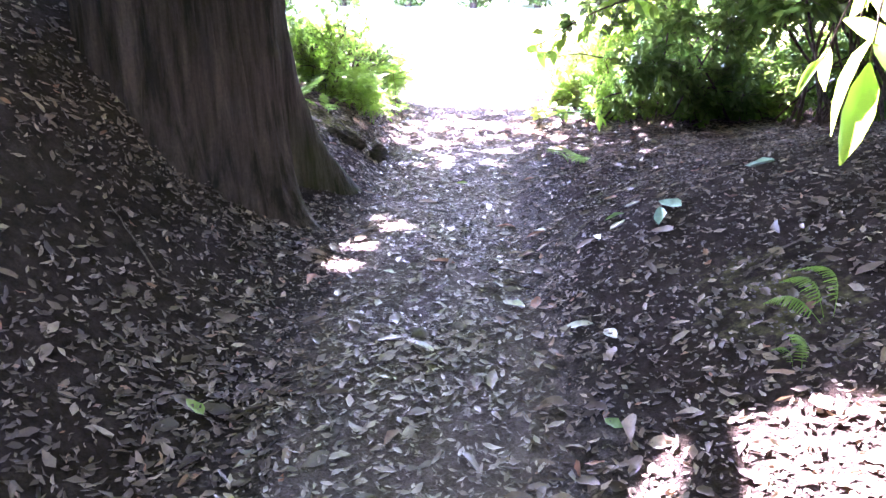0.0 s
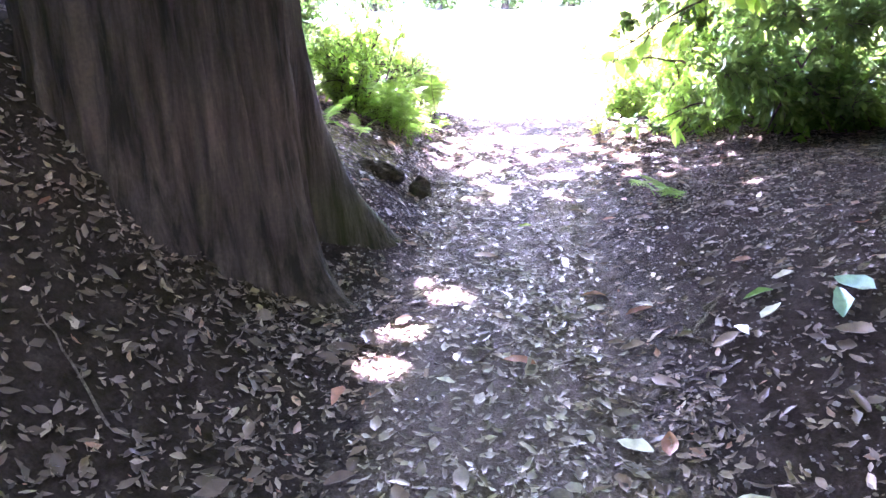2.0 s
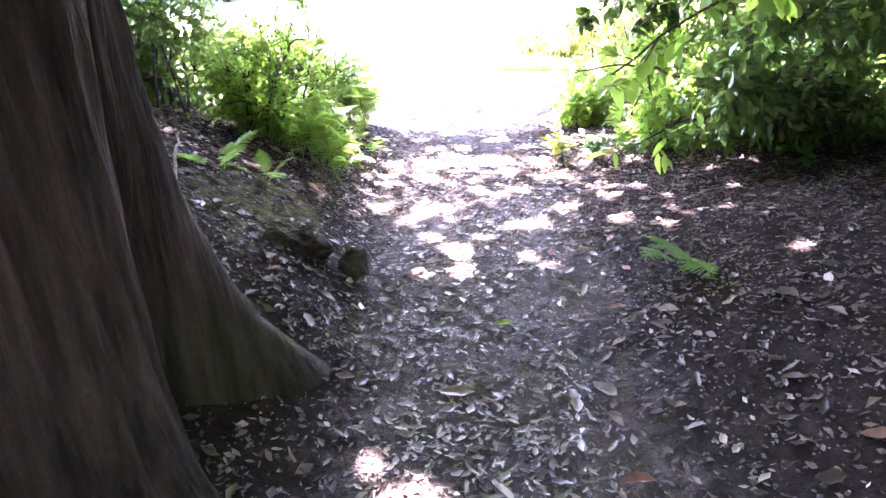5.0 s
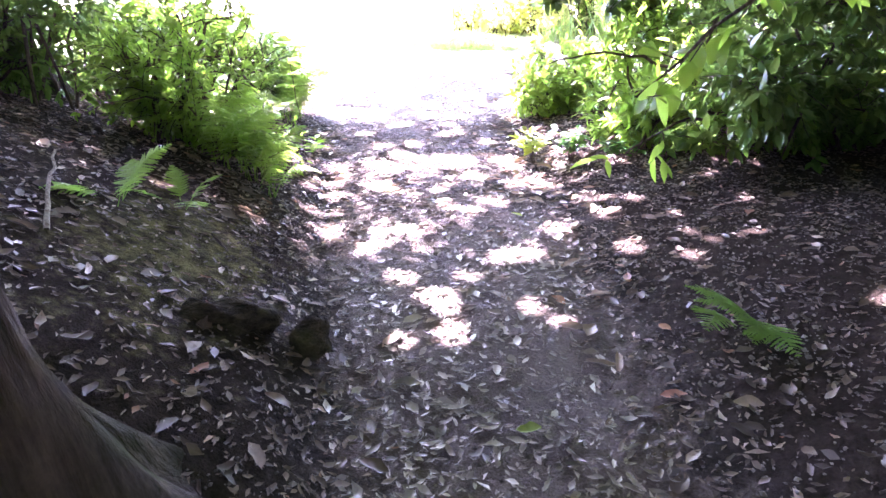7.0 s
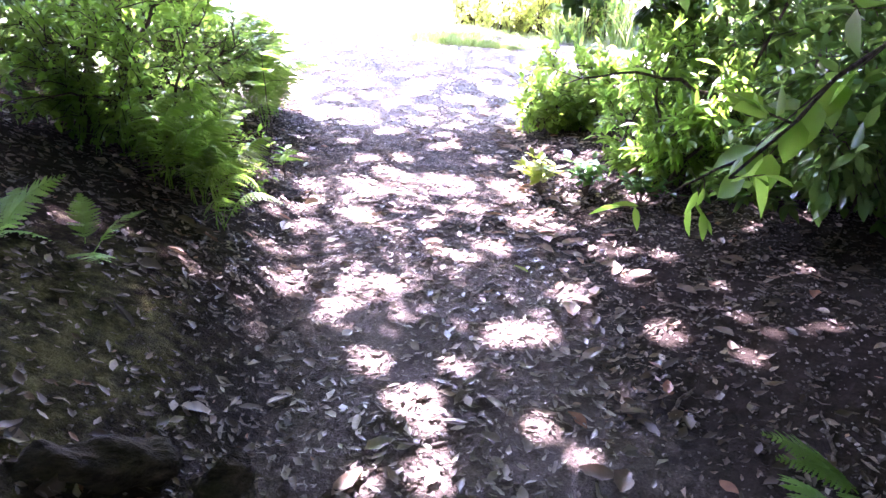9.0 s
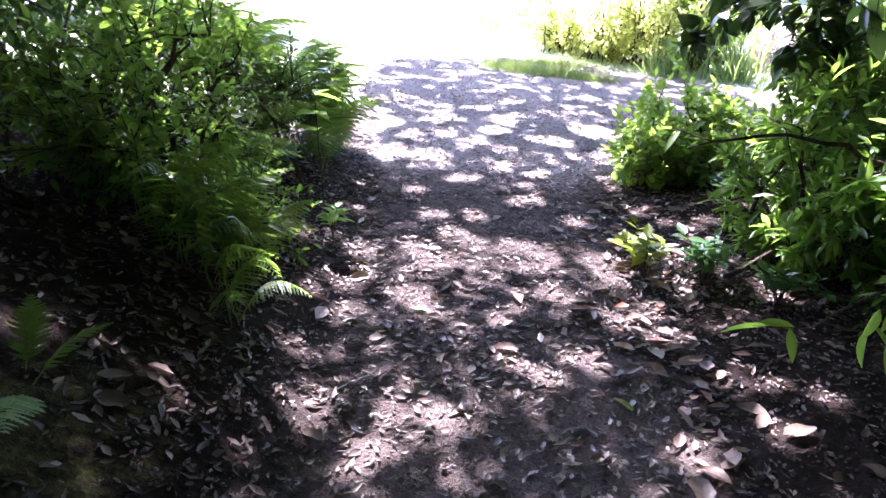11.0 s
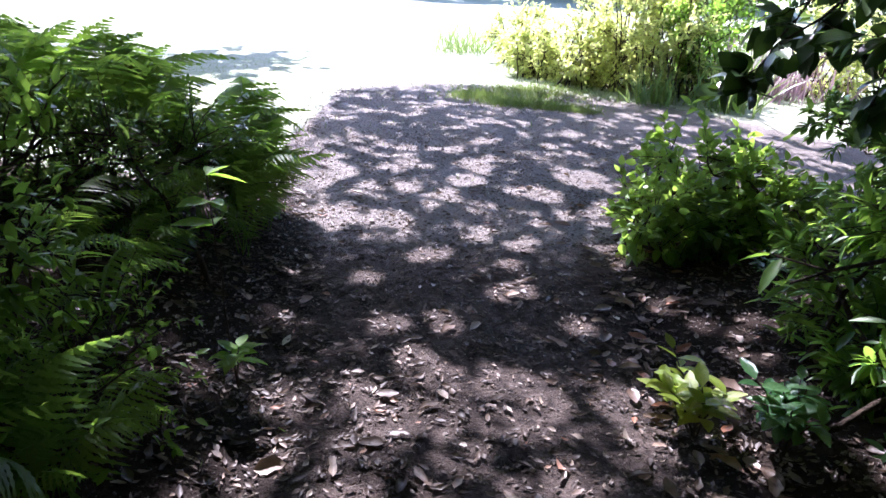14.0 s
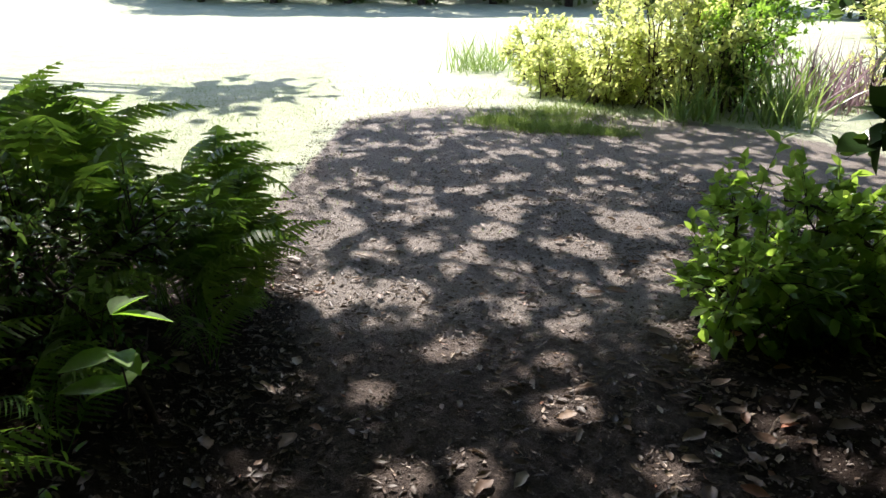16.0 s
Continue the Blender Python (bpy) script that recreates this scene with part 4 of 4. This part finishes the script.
def shoot(x, y, z, stems, size, shape, mat, seed, label, lean=(0, 0), crown=False):
    """Thin stems, each with separate leaves."""
    r = rng_of(seed)
    base = float(land(x, y)) - 0.02
    thing = group_of("seedling", (x, y, base), label, "plant", "shoots beside the path")
    leaf_mesh = mesh_np("leaf", shape[0], shape[1], mat)
    for s in range(stems):
        top = np.array([lean[0] + r.normal(0, 0.1), lean[1] + r.normal(0, 0.1), (z - base) * (r.uniform(0.7, 1.0) if stems > 1 else 1.0)])
        line = arc((0, 0, 0), top, 0.04, 8, 0.004, r)
        v, f = tube(line, np.linspace(0.005, 0.0025, 8), 5)
        child("stem", mesh_np("stem", v, f, MAT_STEM), thing)
        n = r.randint(7, 12)
        for k in range(n):
            q = line[min(7, 3 + k // 2)] if not crown and k < n - 2 else line[5 + k % 3]
            yaw = k * 137 + r.uniform(-25, 25)
            sz = size * r.uniform(0.7, 1.15)
            child("leaf", leaf_mesh, thing, Matrix.Translation(q) @ pose(0, 0, 0, 0, 0, yaw) @ pose(0, 0, 0, r.uniform(-5, 35), r.uniform(-20, 20), 0) @ Matrix.Diagonal((sz, sz, sz, 1)))
    return thing


shoot(-0.68, 9.34, 1.0, 1, 0.16, LEAF_OVAL, MAT_SHOOT, 401, "bright green seedling with a few broad sunlit leaves", (0.03, -0.05), True)
shoot(-0.6, 9.1, 0.42, 2, 0.12, LEAF_OVAL, MAT_SHOOT, 402, "low green seedling with broad leaves on the bank")
shoot(1.3, 8.74, 0.4, 9, 0.12, LEAF_OVAL, MAT_SHOOT_YELLOW, 403, "bright yellow-green laurel shoots, sunlight in their leaf colour", (-0.06, -0.03))
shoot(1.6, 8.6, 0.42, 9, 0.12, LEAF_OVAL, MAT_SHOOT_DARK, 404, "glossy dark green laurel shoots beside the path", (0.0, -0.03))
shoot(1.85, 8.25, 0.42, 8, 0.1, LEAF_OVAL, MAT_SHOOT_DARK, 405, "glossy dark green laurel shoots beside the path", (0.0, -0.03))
shoot(2.35, 9.9, 0.5, 7, 0.1, LEAF_LONG, MAT_SHOOT_DARK, 407, "low shoots with long narrow green leaves", (-0.05, 0.0))


# ---- overhanging boughs ----


def bough(start, end, seed, size, shape, mat, label, twigs=10, leaves=6, group="overhanging boughs"):
    """A bough that reaches over the path, with twigs and hanging leaves."""
    r = rng_of(seed)
    thing = group_of("bough", start, label, "bough", group)
    line = arc((0, 0, 0), np.array(end) - np.array(start), 0.1, 10, 0.012, r)
    v, f = tube(line, np.linspace(0.016, 0.004, 10), 6)
    child("branch", mesh_np("branch", v, f, MAT_STEM), thing)
    place, way = [], []
    for k in range(twigs):
        q = line[r.randint(4, 10)]
        d = unit(r.normal(0, 0.7, 3) + np.array([-0.2, -0.1, -0.45]))
        ln = r.uniform(0.12, 0.34)
        v, f = tube(np.array([q, q + d * ln * 0.5, q + d * ln]), [0.004, 0.003, 0.0015], 4)
        child("twig", mesh_np("twig", v, f, MAT_STEM), thing)
        t = r.uniform(0.2, 1, leaves)
        place.append(q + d * (t * ln)[:, None])
        way.append(d * 0.6 + r.normal(0, 0.55, (leaves, 3)) + np.array([0, 0, -0.3]))
    place, way = np.concatenate(place), np.concatenate(way)
    n = len(place)
    v, f = scattered(shape, place, way, unit(r.normal(0, 0.5, (n, 3)) + np.array([0, 0.1, 1.0])), size * r.uniform(0.6, 1.2, n))
    child("foliage", mesh_np("foliage", v, f, mat), thing)


bough((2.6, 6.6, 1.9), (0.7, 5.74, 1.24), 501, 0.15, LEAF_BROAD, MAT_LUSH, "low bough with broad bright green leaves", 10, 5)
bough((2.3, 8.4, 0.95), (1.2, 8.28, 1.02), 507, 0.18, LEAF_LONG, MAT_LUSH, "arching spray of long narrow green leaves", 2, 2)
bough((2.5, 7.7, 0.7), (1.5, 7.5, 0.48), 508, 0.18, LEAF_LONG, MAT_LUSH, "arching spray of long narrow green leaves", 5, 3)
bough((3.2, 10.0, 2.3), (1.86, 9.8, 1.5), 502, 0.16, LEAF_BROAD, MAT_HANGING, "hanging bough with dark broad leaves", 14, 7)
bough((3.2, 10.6, 2.4), (2.1, 10.1, 1.6), 503, 0.16, LEAF_BROAD, MAT_HANGING, "hanging bough with dark broad leaves", 14, 7)
bough((3.4, 9.8, 2.3), (2.3, 9.5, 1.55), 504, 0.16, LEAF_BROAD, MAT_HANGING, "hanging bough with dark broad leaves", 14, 7)
bough((1.5, 1.6, 2.0), (0.69, 1.18, 1.66), 506, 0.15, LEAF_LONG, MAT_LUSH, "sunlit bough with long leaves near the path", 11, 4)
bough((3.0, 8.0, 2.4), (1.5, 7.9, 1.75), 505, 0.12, LEAF_OVAL, MAT_LAUREL, "hanging bough with dark broad leaves", 14, 7)

# ---- far side of the lawn ----


def far_tree(x, y, seed, height=13.0, spread=(5.0, 5.0, 6.5), middle=6.8, n_c=90, reach=0.0):
    r = rng_of(seed)
    z = float(land(x, y))
    tree = group_of("tree", (x, y, z - 0.1), "broad-leaved tree in full leaf, set far off and also unseen round the path", "tree", "trees beyond the lawn")
    v, f = tube([(0, 0, 0), (0.1, 0, height * 0.3), (-0.1, 0.1, height * 0.7)], [0.4, 0.28, 0.1], 10)
    child("trunk", mesh_np("trunk", v, f, MAT_BARK), tree)
    c = unit(r.normal(0, 1, (n_c, 3))) * r.uniform(0.3, 1, (n_c, 1)) ** 0.4 * np.array(spread) + np.array([reach, 0, middle])
    for k in range(6):
        e = c[r.randint(n_c)]
        v, f = tube(arc((0, 0, height * r.uniform(0.15, 0.5)), e, 0.4, 7), np.linspace(0.14, 0.03, 7), 6)
        child("limb", mesh_np("limb", v, f, MAT_BARK), tree)
    p = np.repeat(c, 70, 0) + r.normal(0, 0.62, (n_c * 70, 3))
    p = p[p[:, 2] > 0.3]
    n = len(p)
    v, f = scattered(RHOMB, p, r.normal(0, 1, (n, 3)), unit(r.normal(0, 0.6, (n, 3)) + np.array([0, 0, 1.0])), r.uniform(0.4, 0.75, n))
    child("crown", mesh_np("crown", v, f, MAT_CANOPY, False), tree)
    return tree


FAR_FIRST = far_tree(-4.0, 74.0, 601)
for k, (x, y) in enumerate(((-45, 100), (-37, 98), (-30, 92), (-24, 84), (-18, 75), (-11, 74), (3, 73), (10, 74), (17, 72), (24, 71), (31, 65), (36, 57), (39, 47), (-52, 88), (-21, 92), (-14, 90), (-7, 88), (0, 88), (7, 88), (14, 87), (21, 84), (28, 79), (35, 73), (31, 38), (22, 33))):
    copy_thing(FAR_FIRST, pose(x, y, float(land(x, y)) - 0.1, 0, 0, 57 * k))
# unseen tree, its long reach holds three clumps that shade a lawn patch
far_tree(-15.0, 26.6, 602, 13.0, (0.9, 0.4, 0.5), 8.6, 3, 10.9)
# unseen trees added behind and beside the path to hold back sky light
for k, (x, y) in enumerate(((-9, 4), (-8, -6), (-2, -10), (6, -9), (11, -3), (12, 5), (-12, -1), (2, -14), (4.5, -7), (9.5, -6), (9, 1.5), (-4.5, -8), (11, 9), (-9, 9))):
    copy_thing(FAR_FIRST, pose(x, y, float(land(x, y)) - 0.1, 0, 0, 41 * k))


def blades(name, label, category, centre, spread, count, height, width, mat, seed, kind="", lean=0.35):
    """Upright bent blades round a centre, in one mesh."""
    r = rng_of(seed)
    x, y = centre[0] + r.normal(0, spread[0], count), centre[1] + r.normal(0, spread[1], count)
    place = np.stack([x, y, land(x, y) - 0.01], -1)
    t = np.linspace(0, 1, 4)
    shape_v = np.concatenate([np.stack([s * width / height * (1 - t ** 2 * 0.95), t, -0.3 * t ** 2.2], -1)[:, None] for s in (-0.5, 0.5)], 1).reshape(-1, 3)
    shape_f = np.array([[2 * i, 2 * i + 1, 2 * i + 3, 2 * i + 2] for i in range(3)])
    way = np.stack([r.normal(0, lean, count), r.normal(0, lean, count), np.ones(count)], -1)
    up = unit(np.stack([r.normal(0, 1, count), r.normal(0, 1, count), np.full(count, 0.05)], -1))
    v, f = scattered((shape_v, shape_f), place, way, up, height * r.uniform(0.5, 1.15, count))
    return tagged(new(name, mesh_np(name, v, f, mat)), label, category, kind=kind)


blades("reed_clump", "upright green iris leaves at the lawn edge", "reeds", (4.45, 16.85), (0.22, 0.12), 90, 0.6, 0.03, MAT_REED, 701)
blades("reed_clump", "pale green reeds among the shrubs", "reeds", (2.1, 22.8), (0.4, 0.4), 190, 0.9, 0.025, MAT_REED, 702)
blades("reed_clump", "tall green iris leaves beside the shrubs", "reeds", (5.55, 16.5), (0.22, 0.2), 150, 0.95, 0.03, MAT_REED, 703)
blades("wild_flower", "lilac flowering stems behind the reeds", "flowers", (7.2, 17.9), (0.5, 0.4), 220, 1.05, 0.03, MAT_LILAC, 704)
for k, (x, y, sx, sy, n) in enumerate(((1.55, 16.85, 0.22, 0.16, 1100), (2.05, 16.4, 0.28, 0.16, 1700), (2.6, 16.15, 0.26, 0.12, 1200), (3.0, 15.95, 0.16, 0.08, 400), (2.45, 17.3, 0.45, 0.3, 1800))):
    blades("grass_patch", "patch of green grass at the path edge", "grass", (x, y), (sx, sy), n, 0.13, 0.009, MAT_GRASS, 710 + k, "stuff", 0.7)
blades("meadow_grass", "short sunlit meadow grass at the lawn edge", "grass", (4.8, 18.2), (2.4, 1.1), 2600, 0.13, 0.009, MAT_GRASS, 706, "stuff", 0.6)
blades("meadow_grass", "short sunlit meadow grass beside the ferns", "grass", (-4.5, 16.5), (2.2, 2.6), 9000, 0.06, 0.008, MAT_GRASS, 707, "stuff", 0.7)


# ---- litter on the ground ----
DRY = [curled_shape(800 + k, w) for k, w in enumerate((0.4, 0.5, 0.58, 0.3, 0.45, 0.34, 0.52))]


def litter_density(x, y):
    left, right = np.interp(y, PATH_Y, PATH_LEFT), np.interp(y, PATH_Y, PATH_RIGHT)
    inside = np.clip(np.minimum(x - left, right - x) / 0.35, 0, 1)
    on_path = np.interp(y, [1, 4, 6, 8, 10, 13, 17], [0.95, 0.9, 0.75, 0.52, 0.4, 0.26, 0.1])
    beside = np.interp(y, [1, 8, 11, 13, 14], [0.75, 0.75, 0.7, 0.25, 0.0])
    mossy = np.exp(-((x + 1.0) / 0.5) ** 2 - ((y - 6.7) / 0.8) ** 2)
    bare = np.clip((x - right) / 0.3, 0, 1) * np.interp(y, [5, 8], [0.5, 0.3])
    return (inside * on_path + (1 - inside) * beside) * (1 - 0.55 * mossy) * (1 - bare) * np.interp(x, [-3.2, -2.7, 3.5, 4.2], [0, 1, 1, 0])


CRUMPLED = []
SHAPE_RNG = rng_of(799)
for k in range(10):
    shape_v, shape_f = leaf_shape(SHAPE_RNG.uniform(0.24, 0.5), 0.12, 0.0, SHAPE_RNG.uniform(0.3, 0.6), 2 if k % 2 else 3)
    shape_v[:, 1] -= 0.5
    shape_v[:, :2] += SHAPE_RNG.normal(0, 0.05, (len(shape_v), 2))
    shape_v[:, 2] += SHAPE_RNG.uniform(0.1, 0.9) * shape_v[:, 1] ** 2 + SHAPE_RNG.uniform(-0.8, 0.8) * shape_v[:, 0] * shape_v[:, 1] + SHAPE_RNG.normal(0, 0.02, len(shape_v))
    CRUMPLED.append((shape_v, shape_f))


def litter_layer(seed, n, shapes, middle, spread, least, most, lift, trodden):
    """Dead leaves strewn by the litter's density, lying along the ground."""
    r = rng_of(seed)
    x, y = r.uniform(-3.2, 4.2, n), 1.0 + 13.5 * r.uniform(0, 1, n) ** 1.35
    keep = r.uniform(0, 1, n) < litter_density(x, y) * (0.65 + 0.35 * soft_noise(x, y, 0.5, 1.0))
    inside = np.minimum(x - np.interp(y, PATH_Y, PATH_LEFT), np.interp(y, PATH_Y, PATH_RIGHT) - x)
    keep &= ((inside / 0.3 + 0.2 > r.uniform(0, 1, n)) & (y < 7.6 + r.normal(0, 0.7, n))) == trodden
    x, y = x[keep], y[keep]
    n = len(x)
    size = np.clip(r.lognormal(middle, spread, n), least, most)
    place = np.stack([x, y, land(x, y) + 0.003 + r.uniform(0, lift, n)], -1)
    e = 0.05
    normal = unit(np.stack([(land(x - e, y) - land(x + e, y)) / (2 * e), (land(x, y - e) - land(x, y + e)) / (2 * e), np.ones(n)], -1))
    way = r.normal(0, 1, (n, 3)) * np.array([1, 1, 0.12])
    way -= (way * normal).sum(1)[:, None] * normal * 0.9
    up = unit(normal + r.normal(0, 0.3, (n, 3)))
    kind = r.randint(0, len(shapes), n)
    return [scattered(shapes[k], place[kind == k], way[kind == k], up[kind == k], size[kind == k]) for k in range(len(shapes))]


def build_litter():
    r = rng_of(801)
    for trodden, mat, label in ((False, MAT_LITTER, "dark brown dead leaf litter over the banks"), (True, MAT_TRODDEN, "pale bleached leaf fragments trodden into the path, sky sheen in the colour")):
        v, f = joined(litter_layer(801, 11000, DRY, -2.95, 0.4, 0.025, 0.12, 0.015, trodden) + litter_layer(802, 190000, CRUMPLED, -3.5, 0.42, 0.01, 0.075, 0.012, trodden))
        tagged(new("leaf_litter", mesh_np("leaf_litter", v, f, mat)), label, "leaf litter", kind="stuff")
    # crumbs of earth and small stones
    n = 42000
    x, y = r.uniform(-1.0, 3.2, n), r.uniform(1.2, 17, n)
    s = np.clip(r.lognormal(-5.15, 0.5, n), 0.002, 0.016)
    octa = (np.array([[1, 0, 0], [0, 1, 0], [-1, 0, 0], [0, -1, 0], [0, 0, 0.7], [0, 0, -0.7]], float), np.array([[0, 1, 4], [1, 2, 4], [2, 3, 4], [3, 0, 4], [1, 0, 5], [2, 1, 5], [3, 2, 5], [0, 3, 5]]))
    place = np.stack([x, y, land(x, y) + 0.3 * s], -1)
    v, f = scattered(octa, place, r.normal(0, 1, (n, 3)) * np.array([1, 1, 0.2]), unit(r.normal(0, 0.3, (n, 3)) + np.array([0, 0, 1.0])), s)
    tagged(new("gravel", mesh_np("gravel", v, f, MAT_STONE, False)), "small crumbs of earth and stone on the path", "gravel", kind="stuff")


build_litter()


def fallen_leaf(x, y, size, yaw, mat, label, kind_no, up=0.012, tilt=0.0):
    v, f = DRY[kind_no % len(DRY)]
    ob = new("fallen_leaf", mesh_np("fallen_leaf", v * size, f, mat))
    slope_x = math.degrees(math.atan(float(land(x + 0.05, y) - land(x - 0.05, y)) / 0.1))
    slope_y = math.degrees(math.atan(float(land(x, y + 0.05) - land(x, y - 0.05)) / 0.1))
    ob.matrix_world = pose(x, y, float(land(x, y)) + up, slope_y + tilt, -slope_x, 0) @ pose(0, 0, 0, 0, 0, yaw)
    return tagged(ob, label, "leaf", "fallen leaves")


PALE, BROWN, GREEN = "pale bleached fallen leaf lying on the earth", "dry curled brown fallen leaf on the earth", "fresh green fallen leaf on the dark earth"
for k, (x, y, s, yaw) in enumerate(((0.86, 3.38, 0.1, 10), (0.98, 3.42, 0.11, -60), (1.12, 3.66, 0.09, 80), (0.62, 3.9, 0.11, 35), (-0.3, 3.3, 0.08, 70), (0.62, 2.6, 0.12, 70), (0.72, 2.45, 0.1, 20), (-0.45, 9.55, 0.09, -20), (1.35, 9.8, 0.06, 15), (0.35, 2.9, 0.12, 60), (-0.1, 2.5, 0.14, 65))):
    fallen_leaf(x, y, s, yaw, MAT_PALE_LEAF, PALE, k)
for k, (x, y, s, yaw) in enumerate(((1.0, 3.6, 0.12, 80), (-0.9, 2.0, 0.1, 60), (0.15, 5.2, 0.09, 80), (0.75, 7.4, 0.1, 30), (0.6, 1.9, 0.09, 30), (-0.05, 8.2, 0.1, 70))):
    fallen_leaf(x, y, s, yaw, MAT_GREEN_FALLEN, GREEN, k)
for k, (x, y, s, yaw) in enumerate(((1.17, 3.3, 0.17, -25), (1.24, 3.36, 0.16, 30), (1.75, 3.5, 0.15, 60))):
    fallen_leaf(x, y, s, yaw, MAT_TEAL_LEAF, "large pale blue-green fallen leaf on the dark bank", k, 0.02)
LEAF_RNG = rng_of(820)
for k in range(130):
    y = 1.6 + 11.0 * LEAF_RNG.uniform(0, 1) ** 1.2
    x = LEAF_RNG.uniform(-1.2, 2.0) if k % 3 else float(np.interp(y, PATH_Y, PATH_RIGHT)) + LEAF_RNG.normal(0, 0.22)
    fallen_leaf(x, y, LEAF_RNG.uniform(0.07, 0.15), LEAF_RNG.uniform(0, 360), MAT_DEAD, BROWN, k, 0.014)


for k in range(90):
    y = LEAF_RNG.uniform(7.2, 10.6)
    x = float(np.interp(y, PATH_Y, PATH_RIGHT)) + LEAF_RNG.normal(0.08, 0.2)
    fallen_leaf(x, y, LEAF_RNG.uniform(0.06, 0.13), LEAF_RNG.uniform(0, 360), MAT_DEAD, BROWN, k, 0.02, LEAF_RNG.uniform(-15, 15))


def stick(a, b, radius, mat, label, seed):
    r = rng_of(seed)
    v, f = tube(arc(a, b, 0.012, 9, 0.006, r), np.linspace(radius, radius * 0.5, 9), 7)
    tagged(new("stick", mesh_np("stick", v, f, mat)), label, "stick", "sticks on the ground")


stick(on_land(-1.53, 5.96, 0.0), on_land(-1.72, 6.7, 0.12), 0.012, MAT_PALE_WOOD, "pale dead stick leaning on the bank", 850)
for k in range(46):
    y = LEAF_RNG.uniform(1.8, 11.5)
    side = LEAF_RNG.uniform(0, 1)
    x = float(np.interp(y, PATH_Y, PATH_RIGHT)) + LEAF_RNG.uniform(-0.2, 0.9) if side < 0.6 else LEAF_RNG.uniform(-1.3, 0.4)
    a, ln = LEAF_RNG.uniform(0, math.pi), LEAF_RNG.uniform(0.1, 0.4)
    stick(on_land(x, y, 0.008), on_land(x + ln * math.cos(a), y + ln * math.sin(a), 0.012), LEAF_RNG.uniform(0.003, 0.009), MAT_TWIG, "thin dead brown stick lying in the litter", 860 + k)


def stone(x, y, size, seed):
    """A rounded stone sunk in the path."""
    r = rng_of(seed)
    n, m = 9, 14
    th, a = np.meshgrid(np.linspace(-math.pi / 2, math.pi / 2, n), np.linspace(0, 2 * math.pi, m, endpoint=False), indexing="ij")
    k = size * (1 + 0.1 * np.sin(2 * a + seed) + 0.07 * np.sin(3 * a + 2 * th))
    v = np.stack([k * np.cos(th) * np.cos(a) * 1.2, k * np.cos(th) * np.sin(a), k * 0.7 * np.sin(th)], -1).reshape(-1, 3)
    i, j = np.meshgrid(np.arange(n - 1), np.arange(m), indexing="ij")
    f = np.stack([i * m + j, i * m + (j + 1) % m, (i + 1) * m + (j + 1) % m, (i + 1) * m + j], -1).reshape(-1, 4)
    ob = new("stone", mesh_np("stone", v, f, MAT_STONE))
    ob.matrix_world = pose(x, y, float(land(x, y)) + size * 0.15, 0, 0, r.uniform(0, 360))
    tagged(ob, "rounded grey stone half sunk in the path", "stone", "stones in the path")


for k, (x, y, size) in enumerate(((-0.11, 2.62, 0.042), (-0.29, 2.58, 0.034), (0.08, 2.68, 0.032), (-0.2, 2.75, 0.024), (0.3, 4.6, 0.026), (0.12, 6.9, 0.024))):
    stone(x, y, size, 900 + k)
